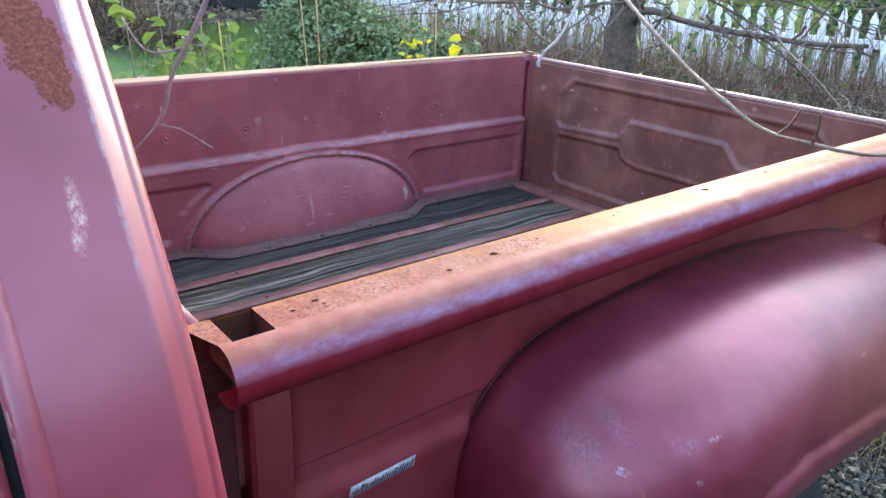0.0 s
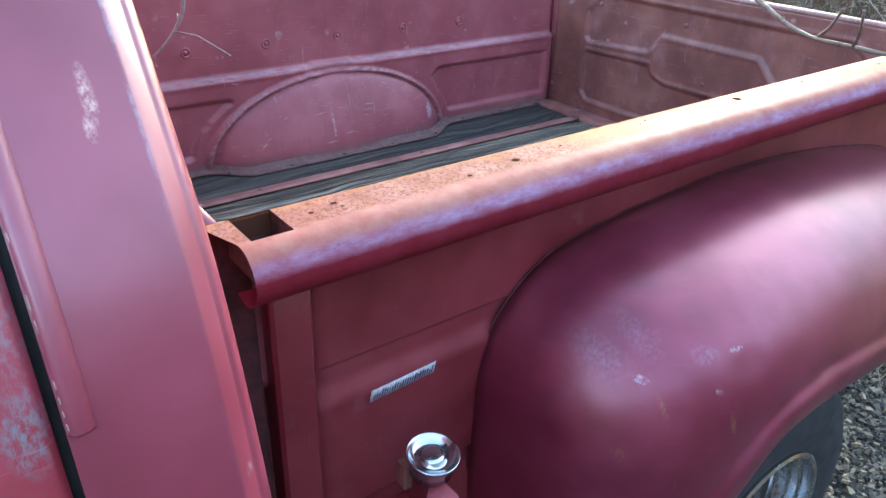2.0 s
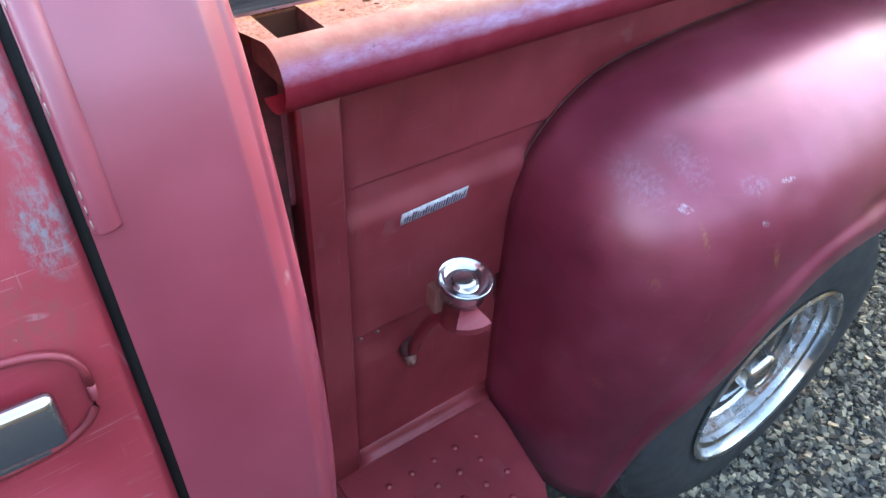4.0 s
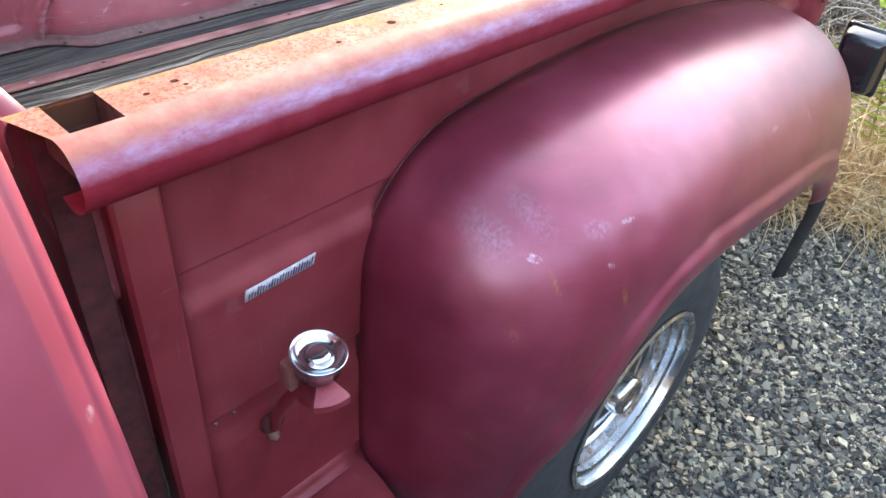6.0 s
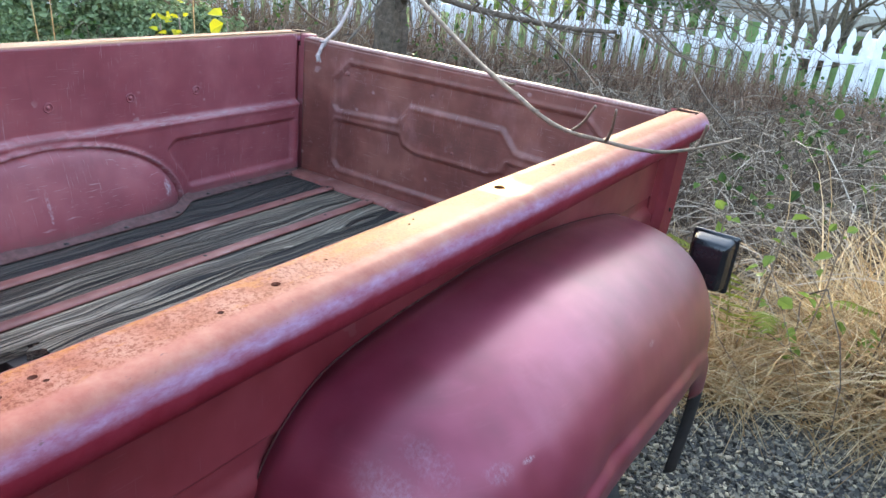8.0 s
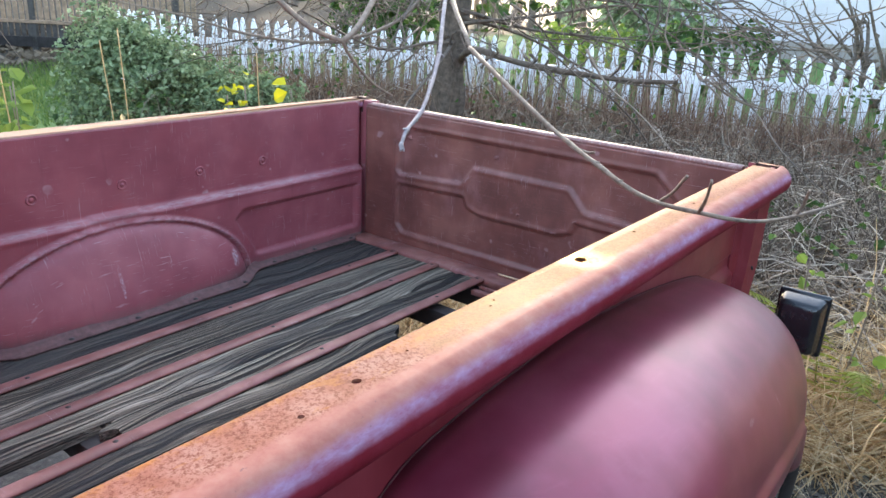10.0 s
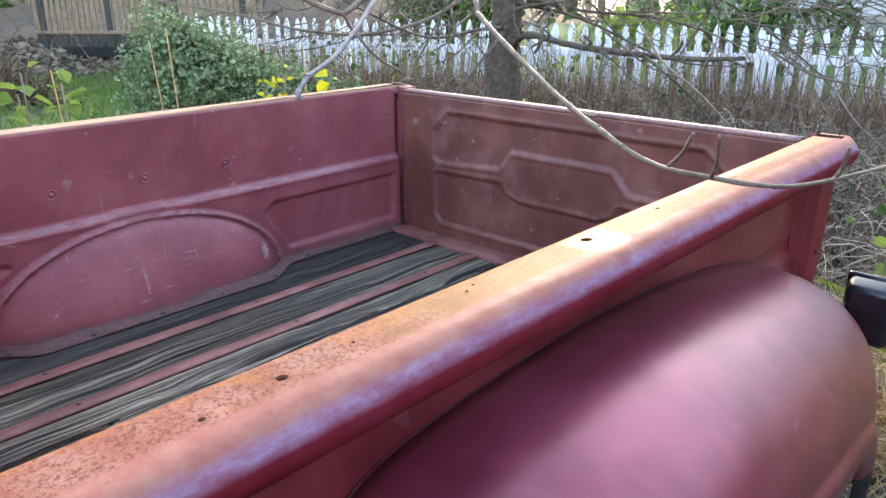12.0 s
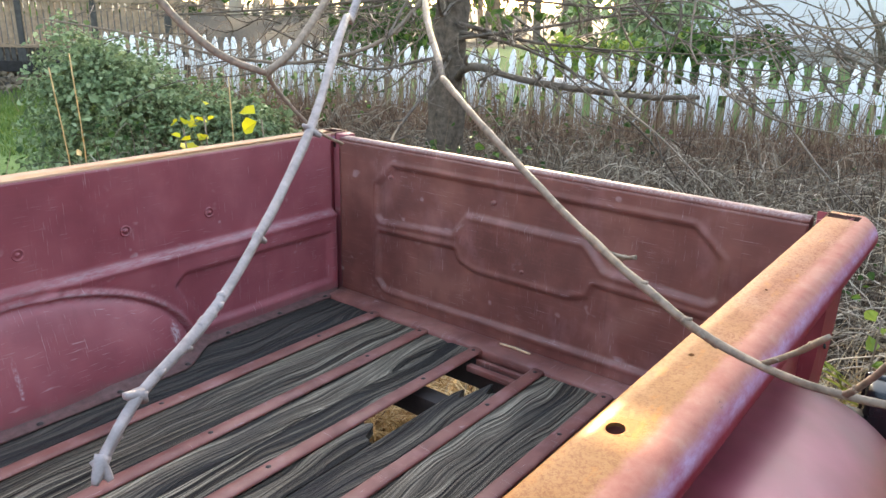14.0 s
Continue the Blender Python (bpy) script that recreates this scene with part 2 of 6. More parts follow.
def worn_bed_side():
    """Scuffed ridges: grey wear along the arch's rim and the long bead. Darker and browner towards the floor."""
    nt = RED_BED.node_tree
    p = nt.nodes["Principled BSDF"]
    base = p.inputs["Base Color"].links[0].from_socket
    v = coords(nt)
    x, y, z = axis_of(nt, v, 0), axis_of(nt, v, 1), axis_of(nt, v, 2)
    ex = maths(nt, "DIVIDE", maths(nt, "SUBTRACT", x, 1.130), 0.440)
    ez = maths(nt, "DIVIDE", maths(nt, "SUBTRACT", z, 0.69), 0.256)
    e = maths(nt, "SQRT", maths(nt, "ADD", maths(nt, "MULTIPLY", ex, ex), maths(nt, "MULTIPLY", ez, ez)), 0.0)
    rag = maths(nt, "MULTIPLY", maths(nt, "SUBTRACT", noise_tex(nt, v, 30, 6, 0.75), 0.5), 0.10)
    rim = grey(nt, maths(nt, "ABSOLUTE", maths(nt, "SUBTRACT", maths(nt, "ADD", e, rag), 1.003), 0.0), 0.026, 0.006)
    bead = grey(nt, maths(nt, "ABSOLUTE", maths(nt, "SUBTRACT", maths(nt, "ADD", z, maths(nt, "MULTIPLY", rag, 0.10)), 0.968), 0.0), 0.010, 0.002)
    scuff = grey(nt, noise_tex(nt, coords(nt, (6, 6, 40)), 4.0, 6, 0.75), 0.40, 0.62)
    worn = maths(nt, "MULTIPLY", maths(nt, "MAXIMUM", maths(nt, "MULTIPLY", rim, 0.50), maths(nt, "MULTIPLY", bead, 0.50)), scuff)
    col = mix(nt, maths(nt, "MULTIPLY", worn, grey(nt, y, 1.6, 1.7)), base, (0.34, 0.27, 0.28))
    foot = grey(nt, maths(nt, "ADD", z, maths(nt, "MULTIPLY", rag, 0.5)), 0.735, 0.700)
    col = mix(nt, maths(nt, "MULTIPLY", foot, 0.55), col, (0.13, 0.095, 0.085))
    nt.links.new(col, p.inputs["Base Color"])


worn_bed_side()
RED_GATE = paint("dull_tailgate_paint", (0.125, 0.042, 0.035), (0.170, 0.060, 0.048), (0.225, 0.090, 0.070), (0.42, 0.6), 0.6, scratch=0.4,
                 marks=[((2.15, 1.36, 0.97), (0.05, 0.20, 0.05), 2.5, (0.10, 0.040, 0.030), 0.6), ((2.17, 1.2, 1.21), (0.06, 2.0, 0.006), 2.0, (0.45, 0.34, 0.32), 0.5)])
RED_STRIP = paint("rusty_strip_paint", (0.135, 0.045, 0.038), (0.195, 0.068, 0.055), (0.26, 0.105, 0.085), (0.45, 0.65), 0.8)


def rail_material():
    """Bare rusting steel on top, then red paint. Sky sheen painted in: cream-pink at the bend, lilac below."""
    m, nt, p = material("rail_rust_and_paint", 0.4, 0.0, 0.07)
    p.inputs["Specular Tint"].default_value = (1.0, 0.88, 0.70, 1)
    v = coords(nt)
    x, y, z = axis_of(nt, v, 0), axis_of(nt, v, 1), axis_of(nt, v, 2)
    wob = maths(nt, "SUBTRACT", noise_tex(nt, v, 45, 6, 0.7), 0.5)
    slow = maths(nt, "SUBTRACT", noise_tex(nt, v, 9, 5, 0.65), 0.5)
    smooth_end = grey(nt, maths(nt, "ADD", x, maths(nt, "MULTIPLY", slow, 0.5)), 0.68, 0.82)
    smooth_end = maths(nt, "MULTIPLY", smooth_end, grey(nt, maths(nt, "ADD", x, maths(nt, "MULTIPLY", slow, 0.6)), 1.30, 1.60, 1.0, 0.35))
    big = noise_tex(nt, v, 14, 7, 0.7)
    rough_rust = ramp(nt, big, [(0.30, (0.21, 0.064, 0.036)), (0.44, (0.27, 0.100, 0.067)), (0.54, (0.30, 0.128, 0.092)), (0.68, (0.34, 0.170, 0.130))])
    tan = ramp(nt, big, [(0.30, (0.185, 0.076, 0.028)), (0.5, (0.245, 0.108, 0.044)), (0.7, (0.28, 0.138, 0.066))])
    rust = mix(nt, smooth_end, rough_rust, tan)
    pits = noise_tex(nt, v, 230, 5, 0.75)
    rust = mix(nt, maths(nt, "MULTIPLY", grey(nt, pits, 0.49, 0.59, 0, 0.8), grey(nt, smooth_end, 0, 1, 1.0, 0.50)), rust, (0.135, 0.034, 0.020))
    peck = noise_tex(nt, v, 480, 3, 0.6)
    rust = mix(nt, grey(nt, peck, 0.56, 0.66, 0, 0.5), rust, (0.13, 0.042, 0.022))
    stain = noise_tex(nt, coords(nt, (1.6, 4, 1)), 9, 6, 0.65)
    rust = mix(nt, grey(nt, stain, 0.57, 0.64, 0, 0.6), rust, (0.33, 0.125, 0.035))
    lip = grey(nt, maths(nt, "ADD", y, maths(nt, "MULTIPLY", wob, 0.04)), 0.622, 0.634)
    lip = maths(nt, "MULTIPLY", lip, grey(nt, x, 0.62, 0.90, 1.0, 0.35))
    orange = maths(nt, "MAXIMUM", lip, spot(nt, (0.735, 0.618, RAIL_TOP), (0.060, 0.016, 0.1), 1.6, 60))
    rust = mix(nt, maths(nt, "MULTIPLY", orange, grey(nt, noise_tex(nt, v, 120, 5, 0.7), 0.42, 0.58, 0.10, 0.60)), rust, (0.40, 0.155, 0.034))
    edge = maths(nt, "ADD", y, maths(nt, "MULTIPLY", wob, 0.020))
    crest = maths(nt, "ADD", z, maths(nt, "MULTIPLY", wob, 0.008))
    body = ramp(nt, noise_tex(nt, v, 9, 6, 0.7), [(0.3, (0.16, 0.011, 0.020)), (0.7, (0.23, 0.026, 0.042))])
    # Sky reflected on the rolled edge, painted as lilac and cream bands.
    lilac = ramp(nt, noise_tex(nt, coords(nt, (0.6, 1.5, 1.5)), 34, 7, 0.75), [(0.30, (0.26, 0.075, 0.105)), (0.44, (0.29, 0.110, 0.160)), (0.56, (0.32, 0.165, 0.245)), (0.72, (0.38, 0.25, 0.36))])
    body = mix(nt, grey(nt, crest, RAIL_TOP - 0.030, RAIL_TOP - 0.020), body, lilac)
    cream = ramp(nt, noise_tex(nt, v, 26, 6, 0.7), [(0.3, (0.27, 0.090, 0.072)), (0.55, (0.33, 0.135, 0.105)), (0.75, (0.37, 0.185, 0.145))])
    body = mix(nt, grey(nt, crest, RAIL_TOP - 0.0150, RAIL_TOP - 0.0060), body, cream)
    chip = maths(nt, "MULTIPLY", grey(nt, noise_tex(nt, coords(nt, (0.5, 1, 1)), 110, 6, 0.75), 0.64, 0.68, 0, 0.8), grey(nt, crest, RAIL_TOP - 0.022, RAIL_TOP - 0.014))
    body = mix(nt, chip, body, (0.16, 0.085, 0.080))
    on_top = maths(nt, "MULTIPLY", grey(nt, edge, 0.574, 0.584), grey(nt, z, RAIL_TOP - 0.006, RAIL_TOP - 0.003))
    inner = maths(nt, "MULTIPLY", grey(nt, y, 0.630, 0.632), grey(nt, y, 0.66, 0.65))
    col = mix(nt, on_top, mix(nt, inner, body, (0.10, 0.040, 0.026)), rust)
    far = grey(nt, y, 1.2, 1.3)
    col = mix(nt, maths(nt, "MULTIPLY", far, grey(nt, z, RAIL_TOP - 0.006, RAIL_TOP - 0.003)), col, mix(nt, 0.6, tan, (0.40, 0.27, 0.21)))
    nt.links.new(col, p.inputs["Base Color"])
    hx, hy = maths(nt, "SUBTRACT", x, 1.130), maths(nt, "SUBTRACT", y, 0.606)
    away = maths(nt, "SQRT", maths(nt, "ADD", maths(nt, "MULTIPLY", hx, hx), maths(nt, "MULTIPLY", hy, hy)), 0.0)
    rubbed = grey(nt, maths(nt, "ADD", away, maths(nt, "MULTIPLY", wob, 0.03)), 0.055, 0.012)
    nt.links.new(maths(nt, "MULTIPLY", rubbed, 0.5), p.inputs["Metallic"])
    rgh = maths(nt, "ADD", grey(nt, maths(nt, "ADD", pits, big), 0.8, 1.25, 0.52, 0.68), maths(nt, "MULTIPLY", smooth_end, -0.02))
    nt.links.new(maths(nt, "SUBTRACT", rgh, maths(nt, "MULTIPLY", rubbed, 0.34)), p.inputs["Roughness"])
    dent = maths(nt, "SUBTRACT", maths(nt, "MULTIPLY", noise_tex(nt, v, 6, 2, 0.5), 4.0), maths(nt, "MULTIPLY", rubbed, 4.0))
    bump(nt, p, maths(nt, "ADD", pits, dent), 0.18, 0.0008)
    return m


RAIL_TOP = 1.22
RAIL = rail_material()


def wood_material(name, darkening):
    m, nt, p = material(name, 0.75, 0.0, 0.18)
    g = nt.nodes.new("ShaderNodeObjectInfo")
    shift = nt.nodes.new("ShaderNodeCombineXYZ")
    for k in range(3):
        nt.links.new(maths(nt, "MULTIPLY", g.outputs["Random"], 37.0 + 11 * k), shift.inputs[k])

    def moved(scale):
        add = nt.nodes.new("ShaderNodeVectorMath")
        add.operation = "ADD"
        nt.links.new(coords(nt, scale), add.inputs[0])
        nt.links.new(shift.outputs[0], add.inputs[1])
        return add.outputs[0]

    warp = nt.nodes.new("ShaderNodeTexNoise")
    warp.inputs["Scale"].default_value, warp.inputs["Detail"].default_value = 1.0, 2.0
    nt.links.new(moved((2.3, 6, 6)), warp.inputs["Vector"])

    def bent(scale, amount):
        sc = nt.nodes.new("ShaderNodeVectorMath")
        sc.operation = "MULTIPLY"
        nt.links.new(warp.outputs["Color"], sc.inputs[0])
        sc.inputs[1].default_value = (0.0, amount, 0.0)
        ad = nt.nodes.new("ShaderNodeVectorMath")
        ad.operation = "ADD"
        nt.links.new(moved(scale), ad.inputs[0])
        nt.links.new(sc.outputs[0], ad.inputs[1])
        return ad.outputs[0]

    grain = noise_tex(nt, bent((2.2, 230, 230), 26.0), 1.0, 8, 0.7)
    streak = noise_tex(nt, bent((0.9, 26, 26), 3.1), 1.0, 5, 0.6)
    f = maths(nt, "ADD", maths(nt, "MULTIPLY", streak, 0.28), maths(nt, "MULTIPLY", grain, 0.72))
    tone = maths(nt, "MULTIPLY", maths(nt, "SUBTRACT", g.outputs["Random"], 0.5), 0.10)
    f = maths(nt, "ADD", f, tone)
    col = ramp(nt, f, [(0.39, (0.026, 0.022, 0.018)), (0.46, (0.075, 0.061, 0.047)), (0.54, (0.18, 0.148, 0.112)), (0.64, (0.42, 0.355, 0.275))])
    crack = noise_tex(nt, bent((0.7, 85, 85), 10.0), 1.0, 4, 0.5)
    crack2 = noise_tex(nt, bent((1.1, 190, 190), 22.0), 1.0, 3, 0.5)
    col = mix(nt, grey(nt, crack2, 0.575, 0.60, 0, 0.80), col, (0.012, 0.011, 0.010))
    col = mix(nt, grey(nt, crack, 0.545, 0.585, 0, 0.80), col, (0.008, 0.007, 0.007))
    # Dark blotches, spread over more of the wood as the second argument rises.
    mottle = noise_tex(nt, moved((1.4, 4.5, 4.5)), 1.4, 4, 0.6)
    col = mix(nt, grey(nt, mottle, 0.44 - 0.25 * darkening, 0.64 - 0.25 * darkening, 0.0, 0.80), col, (0.030, 0.029, 0.030))
    nt.links.new(col, p.inputs["Base Color"])
    bump(nt, p, maths(nt, "SUBTRACT", maths(nt, "SUBTRACT", f, grey(nt, crack, 0.545, 0.59, 0, 0.9)), grey(nt, crack2, 0.60, 0.65, 0, 0.5)), 1.0, 0.005)
    return m


WOOD, WOOD_DARK = wood_material("weathered_grey_wood", 0.0), wood_material("dark_grey_wood", 1.0)


def plain(name, col, rough=0.5, metal=0.0, var=0.25, scale=30, bmp=0.1):
    m, nt, p = material(name, rough, metal)
    v = coords(nt)
    n = noise_tex(nt, v, scale, 5, 0.65)
    c = ramp(nt, n, [(0.3, tuple(x * (1 - var) for x in col)), (0.7, tuple(min(1, x * (1 + var)) for x in col))])
    nt.links.new(c, p.inputs["Base Color"])
    nt.links.new(grey(nt, noise_tex(nt, v, scale * 0.4, 4), 0.3, 0.7, rough * 0.8, min(1, rough * 1.2)), p.inputs["Roughness"])
    bump(nt, p, n, bmp, 0.001)
    return m


def island(name, stops, rough=0.6, scale=20, bmp=0.15, trans=0.0):
    """Colour by piece of the mesh, with a little grain."""
    m, nt, p = material(name, rough, 0.0, 0.15)
    g = nt.nodes.new("ShaderNodeNewGeometry")
    f = maths(nt, "ADD", maths(nt, "MULTIPLY", g.outputs["Random Per Island"], 0.8), maths(nt, "MULTIPLY", noise_tex(nt, coords(nt), scale, 4), 0.2))
    colour = ramp(nt, f, stops)
    nt.links.new(colour, p.inputs["Base Color"])
    if bmp:
        bump(nt, p, noise_tex(nt, coords(nt), scale * 4, 3), bmp, 0.002)
    if trans:
        tr = nt.nodes.new("ShaderNodeBsdfTranslucent")
        nt.links.new(colour, tr.inputs["Color"])
        ms = nt.nodes.new("ShaderNodeMixShader")
        ms.inputs[0].default_value = trans
        out = nt.nodes["Material Output"]
        nt.links.new(p.outputs[0], ms.inputs[1])
        nt.links.new(tr.outputs[0], ms.inputs[2])
        nt.links.new(ms.outputs[0], out.inputs["Surface"])
    return m


BLACK = plain("black_housing", (0.012, 0.012, 0.014), 0.22, bmp=0.02)
# Near-black, for black rubber and for shade put into holes, flange and beam.
GAP = plain("near_black", (0.012, 0.009, 0.009), 0.9)
RUBBER = plain("tyre_rubber", (0.028, 0.029, 0.032), 0.75, var=0.35, scale=60)
STEEL_DARK = plain("dark_frame_steel", (0.035, 0.025, 0.022), 0.7)


def chrome_material(name, rust, hub=None):
    m, nt, p = material(name, 0.08, 1.0)
    top = 0.12 if rust < 0.5 else 0.20
    v = coords(nt)
    n = noise_tex(nt, v, 42, 6, 0.75)
    f = grey(nt, n, 0.57 if rust < 0.5 else 0.50, 0.63, 0, rust)
    if hub:
        dx, dz = maths(nt, "SUBTRACT", axis_of(nt, v, 0), hub[0]), maths(nt, "SUBTRACT", axis_of(nt, v, 2), hub[2])
        rad = maths(nt, "SQRT", maths(nt, "ADD", maths(nt, "MULTIPLY", dx, dx), maths(nt, "MULTIPLY", dz, dz)), 0.0)
        rad = maths(nt, "ADD", rad, maths(nt, "MULTIPLY", maths(nt, "SUBTRACT", n, 0.5), 0.02))
        groove = grey(nt, maths(nt, "ABSOLUTE", maths(nt, "SUBTRACT", rad, 0.172), 0.0), 0.013, 0.004)
        f = maths(nt, "MULTIPLY", maths(nt, "MULTIPLY", groove, grey(nt, noise_tex(nt, v, 9, 4, 0.6), 0.46, 0.56)), grey(nt, n, 0.38, 0.52, 0.2, 0.95))
    nt.links.new(mix(nt, f, (0.52, 0.53, 0.55), (0.16, 0.06, 0.025)), p.inputs["Base Color"])
    nt.links.new(grey(nt, f, 0, 1, 1.0, 0.1), p.inputs["Metallic"])
    nt.links.new(maths(nt, "ADD", grey(nt, f, 0, 1, top, 0.75), grey(nt, noise_tex(nt, v, 15, 4), 0.4, 0.7, 0, 0.12)), p.inputs["Roughness"])
    return m


CHROME = chrome_material("chrome", 0.15)
CHROME_RUST = chrome_material("pitted_chrome", 0.9, (1.065, 0.36, 0.412))


# ---- mesh helpers ----
def link_mesh(name, verts, faces, mat, smooth=True):
    me = bpy.data.meshes.new(name)
    me.from_pydata([tuple(v) for v in verts], [], [tuple(f) for f in faces])
    me.materials.append(mat)
    if smooth:
        me.polygons.foreach_set("use_smooth", [True] * len(me.polygons))
    me.update()
    return me


def place(name, me, parent=None, label=""):
    ob = new(name, me)
    if parent is not None:
        ob.parent = parent
        if parent.parent is None:
            ob.matrix_parent_inverse = Matrix.Translation(parent.location).inverted()
    if label:
        ob["label"] = label
    return ob


def part(name, bm, mat, parent, label="", smooth=True):
    me = bpy.data.meshes.new(name)
    bmesh.ops.recalc_face_normals(bm, faces=bm.faces)
    bm.to_mesh(me)
    bm.free()
    me.materials.append(mat)
    if smooth:
        me.polygons.foreach_set("use_smooth", [True] * len(me.polygons))
    return place(name, me, parent, label)


def thing(name, at, label, category, group="", kind=""):
    e = new(name)
    e.location = at
    e.empty_display_size = 0.1
    return tagged(e, label, category, group, kind)


def thicken(ob, t, offset=-1.0):
    s = ob.modifiers.new("thickness", "SOLIDIFY")
    s.thickness, s.offset = t, offset
    return ob


def sharp(ob, deg=35):
    ob.data.set_sharp_from_angle(angle=radians(deg))
    return ob


def grid(fn, us, vs, keep=None):
    """Vertices and faces of the sheet fn(u, v) over the lists us and vs."""
    nu, nv = len(us), len(vs)
    verts = [fn(u, v) for u in us for v in vs]
    faces = []
    for i in range(nu - 1):
        for j in range(nv - 1):
            if keep is None or keep((us[i] + us[i + 1]) / 2, (vs[j] + vs[j + 1]) / 2):
                faces.append((i * nv + j, (i + 1) * nv + j, (i + 1) * nv + j + 1, i * nv + j + 1))
    return verts, faces


def span(a, b, n):
    return [a + (b - a) * k / n for k in range(n + 1)]


def sheet(name, fn, us, vs, mat, parent, t=0.003, label="", keep=None, offset=-1.0):
    ob = place(name, link_mesh(name, *grid(fn, us, vs, keep), mat), parent, label)
    if t:
        thicken(ob, t, offset)
    return ob


def box(bm, x0, x1, y0, y1, z0, z1, bevel=0.0, seg=2):
    vs = bmesh.ops.create_cube(bm, size=1.0)["verts"]
    for v in vs:
        v.co = Vector(((x0 + x1) / 2 + v.co.x * (x1 - x0), (y0 + y1) / 2 + v.co.y * (y1 - y0), (z0 + z1) / 2 + v.co.z * (z1 - z0)))
    if bevel:
        es = list({e for v in vs for e in v.link_edges})
        bmesh.ops.bevel(bm, geom=es, offset=bevel, segments=seg, affect="EDGES", profile=0.5)
    return vs


def box_part(name, dims, mat, parent, bevel=0.003, label="", seg=2):
    bm = bmesh.new()
    box(bm, *dims, bevel, seg)
    return sharp(part(name, bm, mat, parent, label))


def lathe(profile, seg, m=Matrix.Identity(4)):
    """Verts and faces of a profile [(radius, height)] turned about z, then moved by m."""
    verts, faces = [], []
    n = len(profile)
    for k in range(seg):
        a = 2 * math.pi * k / seg
        for r, h in profile:
            verts.append(m @ Vector((r * math.cos(a), r * math.sin(a), h)))
    for k in range(seg):
        for j in range(n - 1):
            a, b = k * n + j, ((k + 1) % seg) * n + j
            faces.append((a, b, b + 1, a + 1))
    return verts, faces


def tube(points, radii, seg=8, wob=0.0):
    """Verts and faces of a closed, tapered tube along points."""
    pts = [Vector(p) for p in points]
    verts, faces = [], []
    for k, p in enumerate(pts):
        d = (pts[min(k + 1, len(pts) - 1)] - pts[max(k - 1, 0)]).normalized()
        side = d.cross(Vector((0.31, 0.17, 0.93)))
        side = side.normalized() if side.length > 1e-4 else Vector((1, 0, 0))
        up = side.cross(d)
        for j in range(seg):
            a = 2 * math.pi * j / seg
            r = radii[k] * (1 + wob * noise.noise(p * 30 + Vector((j, 0, 0))))
            verts.append(p + side * (r * math.cos(a)) + up * (r * math.sin(a)))
    for k in range(len(pts) - 1):
        for j in range(seg):
            a, b = k * seg + j, k * seg + (j + 1) % seg
            faces.append((a, b, b + seg, a + seg))
    faces.append(tuple(reversed(range(seg))))
    faces.append(tuple(range((len(pts) - 1) * seg, len(pts) * seg)))
    return verts, faces


def spline(pts, n):
    """Smooth points through pts (Catmull-Rom), n per stretch."""
    p = [Vector(q) for q in pts]
    p = [2 * p[0] - p[1]] + p + [2 * p[-1] - p[-2]]
    out = []
    for i in range(1, len(p) - 2):
        for k in range(n):
            t = k / n
            out.append(0.5 * ((2 * p[i]) + (p[i + 1] - p[i - 1]) * t + (2 * p[i - 1] - 5 * p[i] + 4 * p[i + 1] - p[i + 2]) * t * t + (3 * p[i] - p[i - 1] - 3 * p[i + 1] + p[i + 2]) * t ** 3))
    out.append(p[-2])
    return out


def smoothstep(a, b, x):
    t = min(1.0, max(0.0, (x - a) / (b - a)))
    return t * t * (3 - 2 * t)


def interp(x, xs, ys):
    return float(np.interp(x, xs, ys))


def poly_depth(poly, x, y):
    """Signed distance to a polygon, positive inside."""
    best, inside = 1e9, False
    n = len(poly)
    for i in range(n):
        (x0, y0), (x1, y1) = poly[i], poly[(i + 1) % n]
        dx, dy = x1 - x0, y1 - y0
        t = max(0.0, min(1.0, ((x - x0) * dx + (y - y0) * dy) / (dx * dx + dy * dy)))
        best = min(best, math.hypot(x - x0 - t * dx, y - y0 - t * dy))
        if (y0 > y) != (y1 > y) and x < (x1 - x0) * (y - y0) / (y1 - y0) + x0:
            inside = not inside
    return best if inside else -best


# ---- the truck's main measures ----
G = 0.10                      # the gravel's height
RZ = 1.22                     # top of the bed rails
Y_IN, Y_BEND, YC = 0.634, 0.574, 1.353
X_FRONT, X_GATE, X_REAR = 0.203, 2.145, 2.205
FLOOR = 0.69
HUB = Vector((1.065, 0.36, 0.412))


def mirror(y):
    return 2 * YC - y


# ---- pickup truck ----
GRIMY = plain("grimy_red_steel", (0.085, 0.015, 0.020), 0.7)
DIRTY = plain("dirt_caked_red_steel", (0.110, 0.052, 0.048), 0.75, var=0.35, scale=45, bmp=0.3)
POCKET = plain("rusty_pocket_steel", (0.075, 0.028, 0.024), 0.75, var=0.6, scale=60, bmp=0.3)
# Dark red for the welt, and for shaded steel with its shade in the colour.
DARK_RED = plain("darkened_red", (0.072, 0.014, 0.016), 0.8, var=0.5, scale=40)
truck = thing("pickup_truck", (1.1, YC, G), "old burgundy stepside pickup truck with worn, rusting paint on gravel", "pickup truck")


def disc_loop(bm, cx, cy, z, r, n=14, sx=1.0):
    vs = [bm.verts.new((cx + r * sx * math.cos(2 * math.pi * k / n), cy + r * math.sin(2 * math.pi * k / n), z)) for k in range(n)]
    return vs, [bm.edges.new((vs[k], vs[(k + 1) % n])) for k in range(n)]


